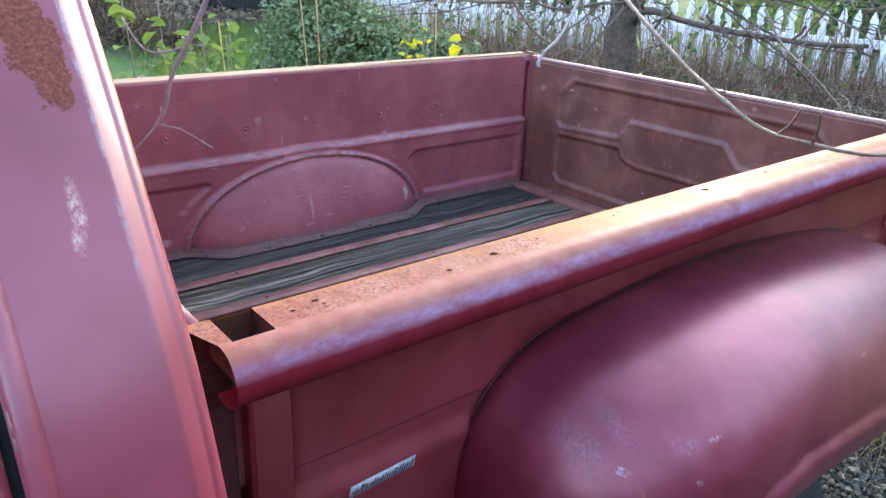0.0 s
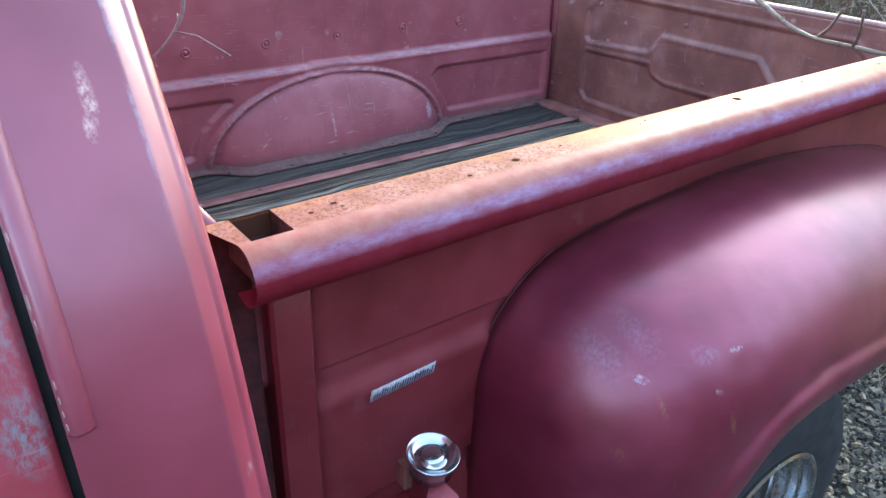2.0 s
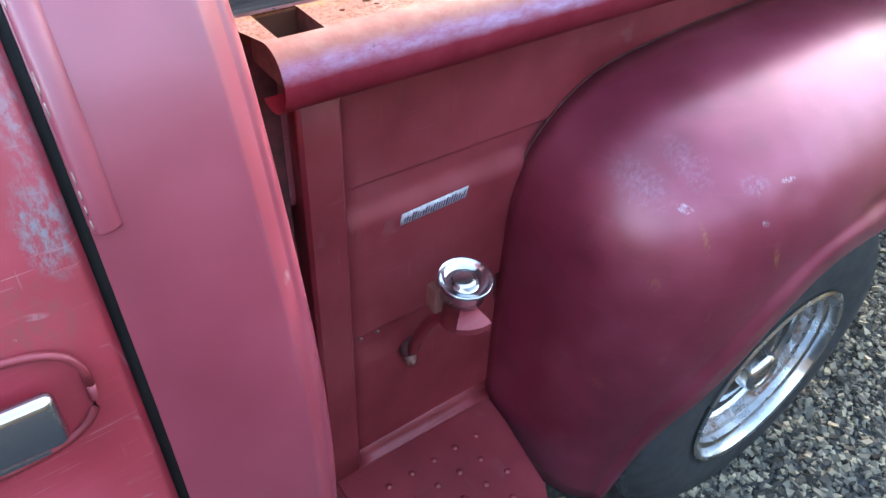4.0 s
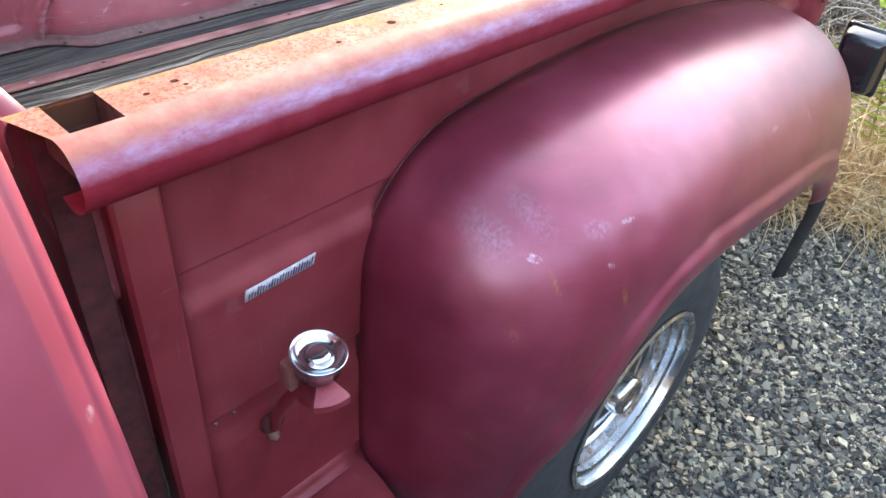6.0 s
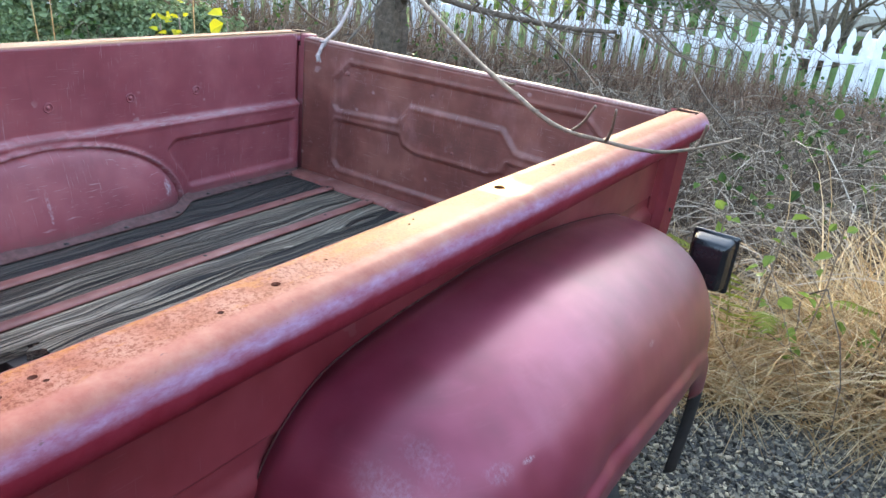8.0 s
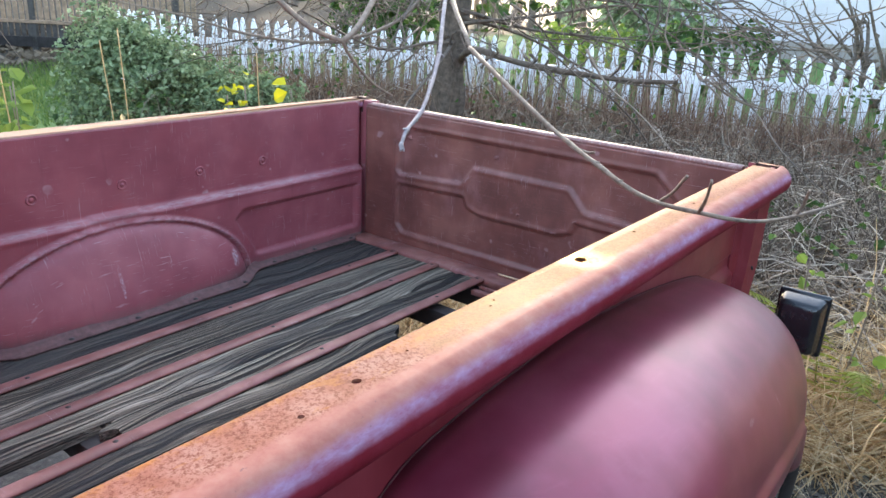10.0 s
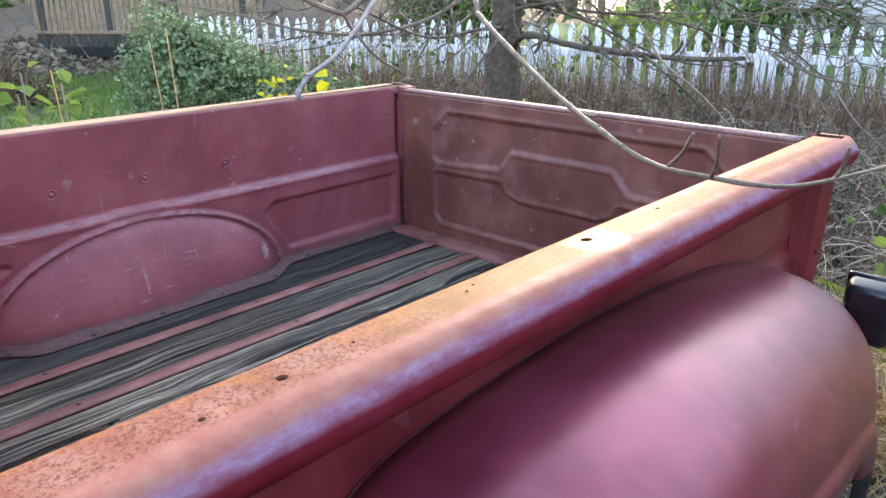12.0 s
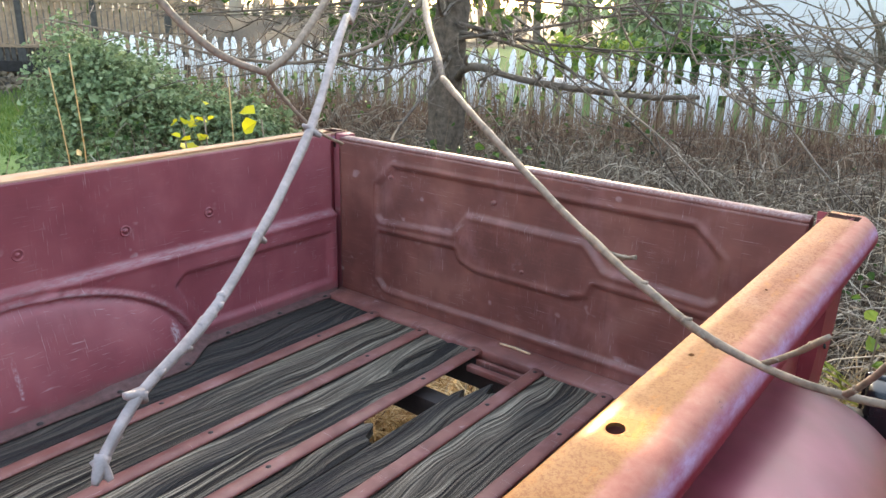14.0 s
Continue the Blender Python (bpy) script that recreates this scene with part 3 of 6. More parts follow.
RAIL_HOLES = [(0.333, 0.611, 0.0035), (0.300, 0.602, 0.0028), (0.338, 0.599, 0.0022), (0.515, 0.591, 0.0032), (0.600, 0.600, 0.0050), (0.690, 0.607, 0.0020),
              (0.865, 0.610, 0.0018), (0.885, 0.618, 0.0018), (1.120, 0.610, 0.0095), (1.33, 0.612, 0.0035), (1.62, 0.606, 0.0025)]


def build_rail(flip, holes, pockets):
    fy = mirror if flip else (lambda y: y)
    bm = bmesh.new()
    # the flat top, with stake pockets open at its inner edge and drilled holes
    out = [(X_FRONT, Y_BEND), (X_REAR, Y_BEND), (X_REAR, Y_IN)]
    for a, b in reversed(pockets):
        out += [(b, Y_IN), (b, Y_BEND + 0.001), (a, Y_BEND + 0.001), (a, Y_IN)]
    out += [(X_FRONT - 0.018, Y_IN)]
    vs = [bm.verts.new((x, fy(y), RZ)) for x, y in out]
    edges = [bm.edges.new((vs[k], vs[(k + 1) % len(vs)])) for k in range(len(vs))]
    rims = []
    for x, y, r in holes:
        lv, le = disc_loop(bm, x, fy(y), RZ, r, 14, 1.25)
        edges += le
        rims.append(lv)
    bmesh.ops.triangle_fill(bm, edges=edges, use_beauty=True, use_dissolve=False)
    for lv, (hx, hy_, hr) in zip(rims, holes):
        low = [bm.verts.new((v.co.x, v.co.y, RZ - 0.004)) for v in lv]
        for k in range(len(lv)):
            bm.faces.new((lv[k], lv[(k + 1) % len(lv)], low[(k + 1) % len(lv)], low[k]))
    # the rolled outer edge and the short inner lip
    r = 0.034
    prof = [(Y_BEND, RZ)] + [(Y_BEND - 0.004 - r * math.sin(a), RZ - r + r * math.cos(a)) for a in [radians(d) for d in range(6, 222, 9)]]
    xs = span(X_FRONT, 2.15, 56) + span(2.155, X_REAR, 10)
    for pr in (prof, [(Y_IN, RZ), (Y_IN + 0.003, RZ - 0.003), (Y_IN + 0.004, RZ - 0.030)]):
        rows = []
        for x in xs:
            e = math.sqrt(max(0.06, 1 - max(0.0, (x - 2.160) / 0.046) ** 2)) if pr is prof else 1.0
            rows.append([bm.verts.new((x, fy(Y_BEND + (y - Y_BEND) * e if pr is prof else y), z + 0.0016 * noise.noise(Vector((x * 5, y * 20, z * 20))) * (k > 2))) for k, (y, z) in enumerate(pr)])
        for i in range(len(rows) - 1):
            for j in range(len(pr) - 1):
                bm.faces.new((rows[i][j], rows[i + 1][j], rows[i + 1][j + 1], rows[i][j + 1]))
    bmesh.ops.remove_doubles(bm, verts=bm.verts, dist=0.0004)
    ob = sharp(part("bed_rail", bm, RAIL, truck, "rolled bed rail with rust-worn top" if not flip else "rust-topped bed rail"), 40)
    # pocket linings
    for a, b in pockets:
        bm = bmesh.new()
        y0, y1 = sorted((fy(Y_BEND), fy(Y_IN + 0.004)))
        box(bm, a - 0.0015, b + 0.0015, y0 - 0.001, y1, RZ - 0.048, RZ - 0.0015)
        bmesh.ops.delete(bm, geom=[f for f in bm.faces if f.normal.z > 0.9 or f.calc_center_median().z > RZ - 0.01], context="FACES")
        sharp(part("stake_pocket", bm, POCKET, truck, "square stake pocket let into the rail"))
    return ob


build_rail(False, RAIL_HOLES, [(0.218, 0.266), (2.150, 2.190)])
build_rail(True, [], [(2.150, 2.190)])


# outer side panel, stamped with two stepped beads
def side_profile(z):
    y = 0.641
    y += 0.006 * smoothstep(0.9725, 0.9685, z) - 0.014 * smoothstep(0.945, 0.905, z)
    y += 0.010 * smoothstep(0.712, 0.706, z) - 0.009 * smoothstep(0.680, 0.634, z)
    return y


zs_side = sorted(set([round(z, 4) for z in span(0.40, 0.64, 8) + span(0.64, 0.76, 30) + span(0.76, 0.90, 6) + span(0.90, 0.99, 30) + span(0.99, RZ - 0.025, 8)]))
sheet("outer_side_panel", lambda x, z: (x, side_profile(z) + 0.0012 * noise.noise(Vector((x * 3, z * 4, 0))), z), span(0.304, 2.165, 60), zs_side, RED, truck, 0.002, "burgundy bed side panel with pressed beads")
sheet("outer_side_panel", lambda x, z: (x, mirror(0.628), z), span(0.25, 2.165, 4), span(0.40, RZ - 0.025, 4), RED, truck, 0.002)

# front and rear stake posts
bm = bmesh.new()
prof = [(0.249, 0.660), (0.249, 0.624), (0.254, 0.619), (0.299, 0.619), (0.304, 0.624), (0.305, 0.642)]
rows = [[bm.verts.new((x, y, z)) for x, y in prof] for z in span(0.36, RZ - 0.06, 6)]
for a, b in zip(rows, rows[1:]):
    for j in range(len(prof) - 1):
        bm.faces.new((a[j], a[j + 1], b[j + 1], b[j]))
thicken(sharp(part("stake_post", bm, RED, truck), 30), 0.0025)
bm = bmesh.new()
prof = [(2.125, 0.645), (2.128, 0.640), (2.150, 0.628), (2.158, 0.600), (2.200, 0.585), (2.204, 0.590), (2.204, 0.660)]
rows = [[bm.verts.new((x, y + 0.03 * smoothstep(1.0, 0.5, z) * (x > 2.14), z)) for x, y in prof] for z in span(0.45, RZ - 0.004, 10)]
for a, b in zip(rows, rows[1:]):
    for j in range(len(prof) - 1):
        bm.faces.new((a[j], a[j + 1], b[j + 1], b[j]))
thicken(sharp(part("stake_post", bm, RED, truck), 30), 0.0025)

bm = bmesh.new()
box(bm, 2.150, 2.203, 2.030, 2.092, 0.45, RZ - 0.004, 0.006)
sharp(part("stake_post", bm, RED_BED, truck))
v, f = lathe([(0.0, 0.0008), (0.0055, 0.0008), (0.0065, -0.002)], 12, Matrix.Translation((2.178, 0.5915, 0.930)) @ Matrix.Rotation(radians(71), 4, "X"))
place("bolt_hole", link_mesh("bolt_hole", v, f, GAP), truck)
# Gusset in the cab gap, its shade put into the dark red.
box_part("front_gusset", (0.204, 0.240, 0.6395, 0.6445, 0.42, 1.2155), DARK_RED, truck, 0.003)
# headboard with a rolled top
hb = [(0.222, 0.55), (0.222, 1.185)] + [(0.222 - 0.016 + 0.016 * math.cos(a), 1.185 + 0.022 * math.sin(a)) for a in [radians(d) for d in range(15, 200, 15)]] + [(0.190, 1.16)]
sheet("headboard", lambda u, v: (hb[int(u)][0], v, hb[int(u)][1]), list(range(len(hb))), span(0.655, mirror(0.655), 12), RED_BED, truck, 0.002, "pressed steel front wall of the bed")

# ---- inner bed sides with wheel arches ----
ARCH = (1.130, 0.440, 0.256)


def inner_side(x, z):
    """How far the inner side stands into the bed."""
    d = 0.0
    d += 0.020 * smoothstep(0.978, 0.958, z)
    d += 0.004 * math.exp(-((z - 0.958) / 0.006) ** 2)
    for poly in ([(0.25, 0.735), (0.25, 0.905), (0.775, 0.905), (0.805, 0.875), (0.72, 0.735)], [(1.60, 0.735), (1.535, 0.875), (1.565, 0.905), (2.10, 0.905), (2.10, 0.735)]):
        d -= 0.014 * smoothstep(-0.003, 0.009, poly_depth(poly, x, z))
    e = math.hypot((x - ARCH[0]) / ARCH[1], (z - FLOOR) / ARCH[2])
    if e < 1.12:
        d = max(d, 0.020 + 0.012 * smoothstep(1.05, 1.025, e))
        d -= 0.018 * math.exp(-((e - 0.962) / 0.018) ** 2)
        d += 0.009 * math.exp(-((e - 1.00) / 0.012) ** 2) - 0.009 * math.exp(-((e - 1.035) / 0.012) ** 2)
    if e < 0.97:
        d = 0.024 + 0.085 * math.sqrt(max(0.0, 1 - (e / 0.97) ** 2.2)) * (0.62 + 0.38 * smoothstep(FLOOR + ARCH[2], FLOOR, z))
    return d


xs_in, zs_in = span(0.222, 2.128, 230), span(FLOOR - 0.01, RZ - 0.004, 84)
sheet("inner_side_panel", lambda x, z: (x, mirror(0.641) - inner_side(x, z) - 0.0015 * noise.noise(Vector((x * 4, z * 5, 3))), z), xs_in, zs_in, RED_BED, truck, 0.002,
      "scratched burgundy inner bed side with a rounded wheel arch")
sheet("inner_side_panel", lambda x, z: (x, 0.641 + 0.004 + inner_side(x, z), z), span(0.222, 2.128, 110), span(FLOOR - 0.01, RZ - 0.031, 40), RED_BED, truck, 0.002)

# bolts in the far side
for bx in (0.668, 0.916, 1.164, 1.42, 1.664):
    v, f = lathe([(0.0, 0.0035), (0.006, 0.003), (0.0065, 0.0005), (0.0105, 0.0005), (0.0115, 0.0035), (0.0140, 0.0038), (0.0155, -0.001)], 16, Matrix.Translation((bx, mirror(0.641), 1.053)) @ Matrix.Rotation(radians(90), 4, "X"))
    place("bolt_head", link_mesh("bolt_head", v, f, RED_BED), truck)

# ---- tailgate ----
UPPER = [(1.884, 1.08), (1.815, 1.145), (0.895, 1.145), (0.824, 1.08), (0.824, 0.985), (0.845, 0.968), (1.105, 0.985), (1.165, 1.050), (1.540, 1.050), (1.588, 0.985), (1.865, 0.968), (1.884, 0.985)]
LOWER = [(1.880, 0.915), (1.868, 0.932), (1.575, 0.940), (1.560, 0.905), (1.500, 0.885), (1.205, 0.885), (1.145, 0.905), (1.130, 0.940), (0.838, 0.932), (0.826, 0.915), (0.826, 0.775), (0.855, 0.745), (1.850, 0.745), (1.880, 0.775)]


def gate_depth(y, z):
    d = 0.0
    for poly in (UPPER, LOWER):
        s = poly_depth(poly, y, z)
        d += 0.009 * smoothstep(-0.006, 0.008, s)
        d -= 0.004 * math.exp(-((s + 0.008) / 0.006) ** 2)
    return d


sheet("tailgate_panel", lambda y, z: (X_GATE + gate_depth(y, z) + 0.001 * noise.noise(Vector((y * 4, z * 4, 7))), y, z), span(0.662, mirror(0.662), 200), span(0.66, 1.198, 92), RED_GATE, truck, 0.002, "dull brownish-red pressed tailgate panel")
gp = [(X_GATE, 1.197), (X_GATE + 0.003, 1.207), (X_GATE + 0.014, 1.212), (X_GATE + 0.03, 1.211), (X_GATE + 0.04, 1.203), (X_GATE + 0.042, 1.14), (X_GATE + 0.042, 0.70)]
sheet("tailgate_cap", lambda u, v: (gp[int(u)][0], v, gp[int(u)][1]), list(range(len(gp))), span(0.662, mirror(0.662), 30), RED_GATE, truck, 0.002, "tailgate top edge, paler in ragged patches")
for yb, zb in ((1.450, 1.100), (1.345, 0.925), (1.83, 1.11)):
    v, f = lathe([(0.0, 0.003), (0.007, 0.002), (0.008, -0.008)], 14, Matrix.Translation((X_GATE, yb, zb)) @ Matrix.Rotation(radians(-90), 4, "Y"))
    place("bolt_head", link_mesh("bolt_head", v, f, RED_STRIP), truck)

# ---- bed floor ----
STRIPS = [1.818, 1.625, 1.428, 1.228, 1.030, 0.835]
bed_floor = place("bed_floor", link_mesh("bed_floor", [(0, 0, 0)], [], STEEL_DARK), truck, "weathered plank bed floor with steel strips")
bm = bmesh.new()
for xs_ in (0.30, 0.72, 1.30, 1.80, 2.02):
    box(bm, xs_, xs_ + 0.055, 0.70, 2.01, FLOOR - 0.085, FLOOR - 0.026, 0.004)
sharp(part("cross_sill", bm, STEEL_DARK, truck, "dark steel cross sills under the floor"))
edges = [2.035] + STRIPS + [0.672]
rng = random.Random(4)


def plank(x0, x1, y0, y1, ragged0=0.0, ragged1=0.0, mat=WOOD):
    n = 26
    ys = span(y0, y1, 14)
    bm = bmesh.new()
    rows = []
    for i in range(n + 1):
        row = []
        for y in ys:
            a = x0 + ragged0 * (0.5 + 0.9 * noise.noise(Vector((y * 40, 1.3, x0)))) * (1 + noise.noise(Vector((y * 11, 4, 2))))
            b = x1 - ragged1 * (0.5 + 0.9 * noise.noise(Vector((y * 37, 9.1, x1)))) * (1 + noise.noise(Vector((y * 9, 8, 2))))
            x = a + (b - a) * i / n
            e = min(y - y0, y1 - y)
            z = FLOOR - 0.004 * smoothstep(0.012, 0.0, e) + 0.0016 * noise.noise(Vector((x * 2.2, y * 30, 1.7))) + 0.003 * noise.noise(Vector((x * 1.4, y * 6, 5)))
            row.append(bm.verts.new((x, y, z)))
        rows.append(row)
    for i in range(n):
        for j in range(len(ys) - 1):
            bm.faces.new((rows[i][j], rows[i + 1][j], rows[i + 1][j + 1], rows[i][j + 1]))
    ext = bmesh.ops.extrude_face_region(bm, geom=bm.faces[:])
    for v in ext["geom"]:
        if isinstance(v, bmesh.types.BMVert):
            v.co.z -= 0.022
    return sharp(part("plank", bm, mat, bed_floor), 60)


for k in range(7):
    ya, yb = edges[k + 1] + 0.013, edges[k] - 0.013
    if k == 0:
        yb = edges[0]
    mid = (ya + yb) / 2
    if k == 2:
        plank(0.235, 2.062, mid + 0.002, yb)
        plank(0.74, 2.062, ya, mid, 0.07, 0.0)
        plank(0.235, 0.40, ya, mid, 0.0, 0.03)
    elif k == 3:
        plank(0.235, 1.62, mid + 0.012, yb, 0, 0.10)
        plank(0.235, 1.95, ya, mid + 0.008, 0, 0.16)
    else:
        plank(0.235, 2.062, ya, yb, mat=WOOD_DARK if k == 0 else WOOD)

for ys_ in STRIPS:
    pr = [(-0.019, -0.003), (-0.016, 0.0010), (-0.012, 0.0028), (0.012, 0.0028), (0.016, 0.0010), (0.019, -0.003)]
    sheet("bed_strip", lambda u, x: (x, ys_ + pr[int(u)][0] + 0.001 * noise.noise(Vector((x * 4, ys_, 0))), FLOOR + 0.004 + pr[int(u)][1]), list(range(6)), span(0.235, 2.085, 40), RED_STRIP, bed_floor, 0.002, "rusty red floor strip")
    for xb in (0.33, 0.75, 1.33, 1.83, 2.05):
        v, f = lathe([(0.0, 0.004), (0.006, 0.0025), (0.008, 0.0)], 10, Matrix.Translation((xb, ys_, FLOOR + 0.0065)))
        place("strip_bolt", link_mesh("strip_bolt", v, f, STEEL_DARK), bed_floor)

# edge angle along each side, following the arch, and the rear sill
for fl in (False, True):
    def angle_y(x, w, fl=fl):
        d = 0.016 + w + 0.088 * smoothstep(0.66, 0.80, x) * smoothstep(1.62, 1.46, x)
        return mirror(0.641) - d if fl else 0.645 + d
    ap = [(0.0, 0.020), (0.004, 0.012), (0.014, 0.0065), (0.030, 0.0045), (0.033, 0.0)]
    sheet("floor_angle", lambda u, x, fl=fl: (x, angle_y(x, ap[int(u)][0]), FLOOR + 0.004 + ap[int(u)][1]), list(range(5)), span(0.225, 2.125, 90), DIRTY, truck, 0.002, "bent steel angle along the floor edge")
for xb in span(0.35, 2.05, 9):
    v, f = lathe([(0.0, 0.004), (0.006, 0.0025), (0.008, 0.0)], 10, Matrix.Translation((xb, mirror(0.641) - 0.040 - 0.088 * smoothstep(0.66, 0.80, xb) * smoothstep(1.62, 1.46, xb), FLOOR + 0.010)))
    place("strip_bolt", link_mesh("strip_bolt", v, f, STEEL_DARK), truck)
sp = [(2.066, FLOOR - 0.03), (2.066, FLOOR + 0.004), (2.072, FLOOR + 0.010), (2.136, FLOOR + 0.012), (2.150, FLOOR + 0.010), (2.150, FLOOR - 0.12)]
sheet("rear_sill", lambda u, y: (sp[int(u)][0], y, sp[int(u)][1]), list(range(6)), span(0.66, mirror(0.66), 30), RED_STRIP, truck, 0.002, "worn rear floor sill")

# Pale strip standing in for light that leaks through a tailgate slot.
v, f = tube([(2.120, 1.387, FLOOR + 0.016), (2.122, 1.34, FLOOR + 0.0165), (2.120, 1.287, FLOOR + 0.016)], [0.003, 0.004, 0.003], 5)
place("light_slit", link_mesh("light_slit", v, f, plain("pale_slit_light", (0.62, 0.45, 0.28), 0.7)), truck, "pale strip painted as light through a slot by the rear sill")
for xb_, w_ in ((1.995, 0.022), (2.040, 0.014)):
    box_part("sill_slat", (xb_, xb_ + w_, 1.245, 1.412, FLOOR - 0.030, FLOOR - 0.012), RED_STRIP, bed_floor)

# ---- rear fender ----
# side outline where it meets the panel, and the wheel opening, both from the front foot over the top to the rear foot
C0 = [(0.586, 0.300), (0.582, 0.55), (0.583, 0.75), (0.592, 0.875), (0.640, 0.965), (0.730, 1.027), (0.860, 1.050), (1.000, 1.060), (1.200, 1.066), (1.450, 1.050), (1.700, 1.015), (1.870, 0.975), (1.985, 0.900), (2.035, 0.780), (2.045, 0.620), (2.026, 0.460), (1.962, 0.262)]
C1 = [(0.688, 0.265), (0.706, 0.42), (0.720, 0.52), (0.740, 0.60), (0.770, 0.69), (0.815, 0.765), (0.880, 0.820), (0.960, 0.838), (1.080, 0.834), (1.250, 0.812), (1.420, 0.784), (1.580, 0.748), (1.720, 0.700), (1.830, 0.640), (1.900, 0.560), (1.938, 0.46), (1.928, 0.262)]
YO = [0.40, 0.375, 0.35, 0.325, 0.305, 0.297, 0.295, 0.295, 0.297, 0.300, 0.305, 0.315, 0.325, 0.335, 0.340, 0.345, 0.355]
NF = 6
c0 = spline([(x, 0, z) for x, z in C0], NF)
c1 = spline([(x, 0, z) for x, z in C1], NF)
yo = spline([(y, 0, 0) for y in YO], NF)


def fender_point(u, v):
    k = int(u)
    a, b, y_out = c0[k], c1[k], yo[k].x
    if v <= 1.0:
        th = v * math.pi / 2
        s = math.sin(th) ** 0.80
        c = 1 - math.cos(th) ** 0.86
        p = a.lerp(b, c)
        lip = 0.011 * smoothstep(0.895, 0.945, v)
        dent = 0.006 * math.exp(-((p.x - 1.03) / 0.035) ** 2 - ((p.z - 0.88) / 0.018) ** 2) + 0.006 * math.exp(-((p.x - 0.842) / 0.018) ** 2 - ((p.z - 0.948) / 0.016) ** 2)
        return (p.x, 0.640 - (0.640 - y_out) * s - lip + dent, p.z)
    w = v - 1.0
    return (b.x + (1.15 - b.x) * 0.10 * w, y_out - 0.011 + 0.035 * w * w + 0.004 * w, b.z + (0.45 - b.z) * 0.10 * w)


vs_f = [round(k / 26, 4) for k in range(23)] + [0.875, 0.89, 0.90, 0.91, 0.92, 0.93, 0.94, 0.95, 0.965, 0.985, 1.0, 1.15, 1.4, 1.7]
fender = sheet("rear_fender", lambda u, v: fender_point(u, v), list(range(len(c0))), vs_f, FENDER_RED, truck, 0.003, "bulging burgundy rear fender with polished highlights and dents", keep=lambda u, v: u < 14.2 * NF, offset=1.0)
# Shade on the red flange is put into a near-black colour.
sheet("fender_flange", lambda u, v: fender_point(u, v), list(range(14 * NF, len(c0))), [0.80, 0.84, 0.88, 0.90, 0.92, 0.94, 0.97, 1.0, 1.15, 1.4, 1.7], GAP, truck, 0.004, "rear flange of the fender, coloured near-black for its shade", offset=1.0)
# welt between the fender and the panel
v, f = tube([(p.x, 0.638, p.z) for p in c0], [0.0016] * len(c0), 6)
place("fender_welt", link_mesh("fender_welt", v, f, DARK_RED), truck, "black rubber seam welt")

# ---- wheel ----
wheel_m = Matrix.Translation(HUB) @ Matrix.Rotation(radians(90), 4, "X")
wheel = place("wheel", link_mesh("wheel", *lathe([(0.19, -0.19), (0.19, -0.05), (0.06, -0.03), (0.03, -0.03)], 32, wheel_m), STEEL_DARK), truck, "rear wheel with a chrome slotted rim")
tp = [(0.200, 0.006), (0.207, 0.012), (0.225, 0.016), (0.270, 0.021), (0.312, 0.015), (0.342, -0.002), (0.353, -0.018), (0.357, -0.05), (0.359, -0.10), (0.357, -0.15), (0.353, -0.18), (0.33, -0.205), (0.26, -0.215), (0.20, -0.20)]
place("tyre", link_mesh("tyre", *lathe(tp, 72, wheel_m), RUBBER), wheel, "dusty black tyre")
bm = bmesh.new()
for k in range(72):
    a = 2 * math.pi * k / 72
    for side, off in ((-0.035, 0), (-0.075, 0.5), (-0.125, 0), (-0.165, 0.5)):
        vs = box(bm, 0.351, 0.364, -0.010, 0.010, side - 0.016, side + 0.016)
        bmesh.ops.transform(bm, matrix=wheel_m @ Matrix.Rotation(a + off * 2 * math.pi / 72, 4, "Z"), verts=vs)
sharp(part("tread", bm, RUBBER, wheel))
rp = [(0.205, 0.008), (0.211, 0.013), (0.212, 0.019), (0.207, 0.023), (0.200, 0.020), (0.197, 0.010), (0.196, 0.001), (0.187, -0.001), (0.184, -0.003), (0.182, -0.016), (0.173, -0.018), (0.170, -0.021), (0.168, -0.034), (0.160, -0.036), (0.157, -0.040), (0.154, -0.054), (0.146, -0.058), (0.140, -0.054), (0.132, -0.050)]
sharp(place("rim", link_mesh("rim", *lathe(rp, 72, wheel_m), CHROME_RUST), wheel, "deep stepped chrome rim with rust streaks"), 28)
sharp(place("rim_centre", link_mesh("rim_centre", *lathe([(0.133, -0.051), (0.124, -0.046), (0.120, -0.040), (0.100, -0.034), (0.082, -0.034), (0.066, -0.040), (0.046, -0.036)], 56, wheel_m), CHROME_RUST), wheel, "chrome wheel centre with small round holes"), 28)
for k in range(20):
    v, f = lathe([(0.0, 0.0005), (0.0045, 0.0005), (0.0055, -0.002)], 10, wheel_m @ Matrix.Rotation(2 * math.pi * k / 20, 4, "Z") @ Matrix.Translation((0.110, 0, -0.0385)) @ Matrix.Rotation(radians(-20), 4, "Y"))
    place("vent_hole", link_mesh("vent_hole", v, f, GAP), wheel)
place("hub_cap", link_mesh("hub_cap", *lathe([(0.047, -0.038), (0.045, -0.005), (0.041, 0.006), (0.032, 0.009), (0.031, 0.003), (0.027, 0.000), (0.010, 0.002), (0.0, 0.003)], 36, wheel_m), CHROME), wheel, "chrome hub cap")

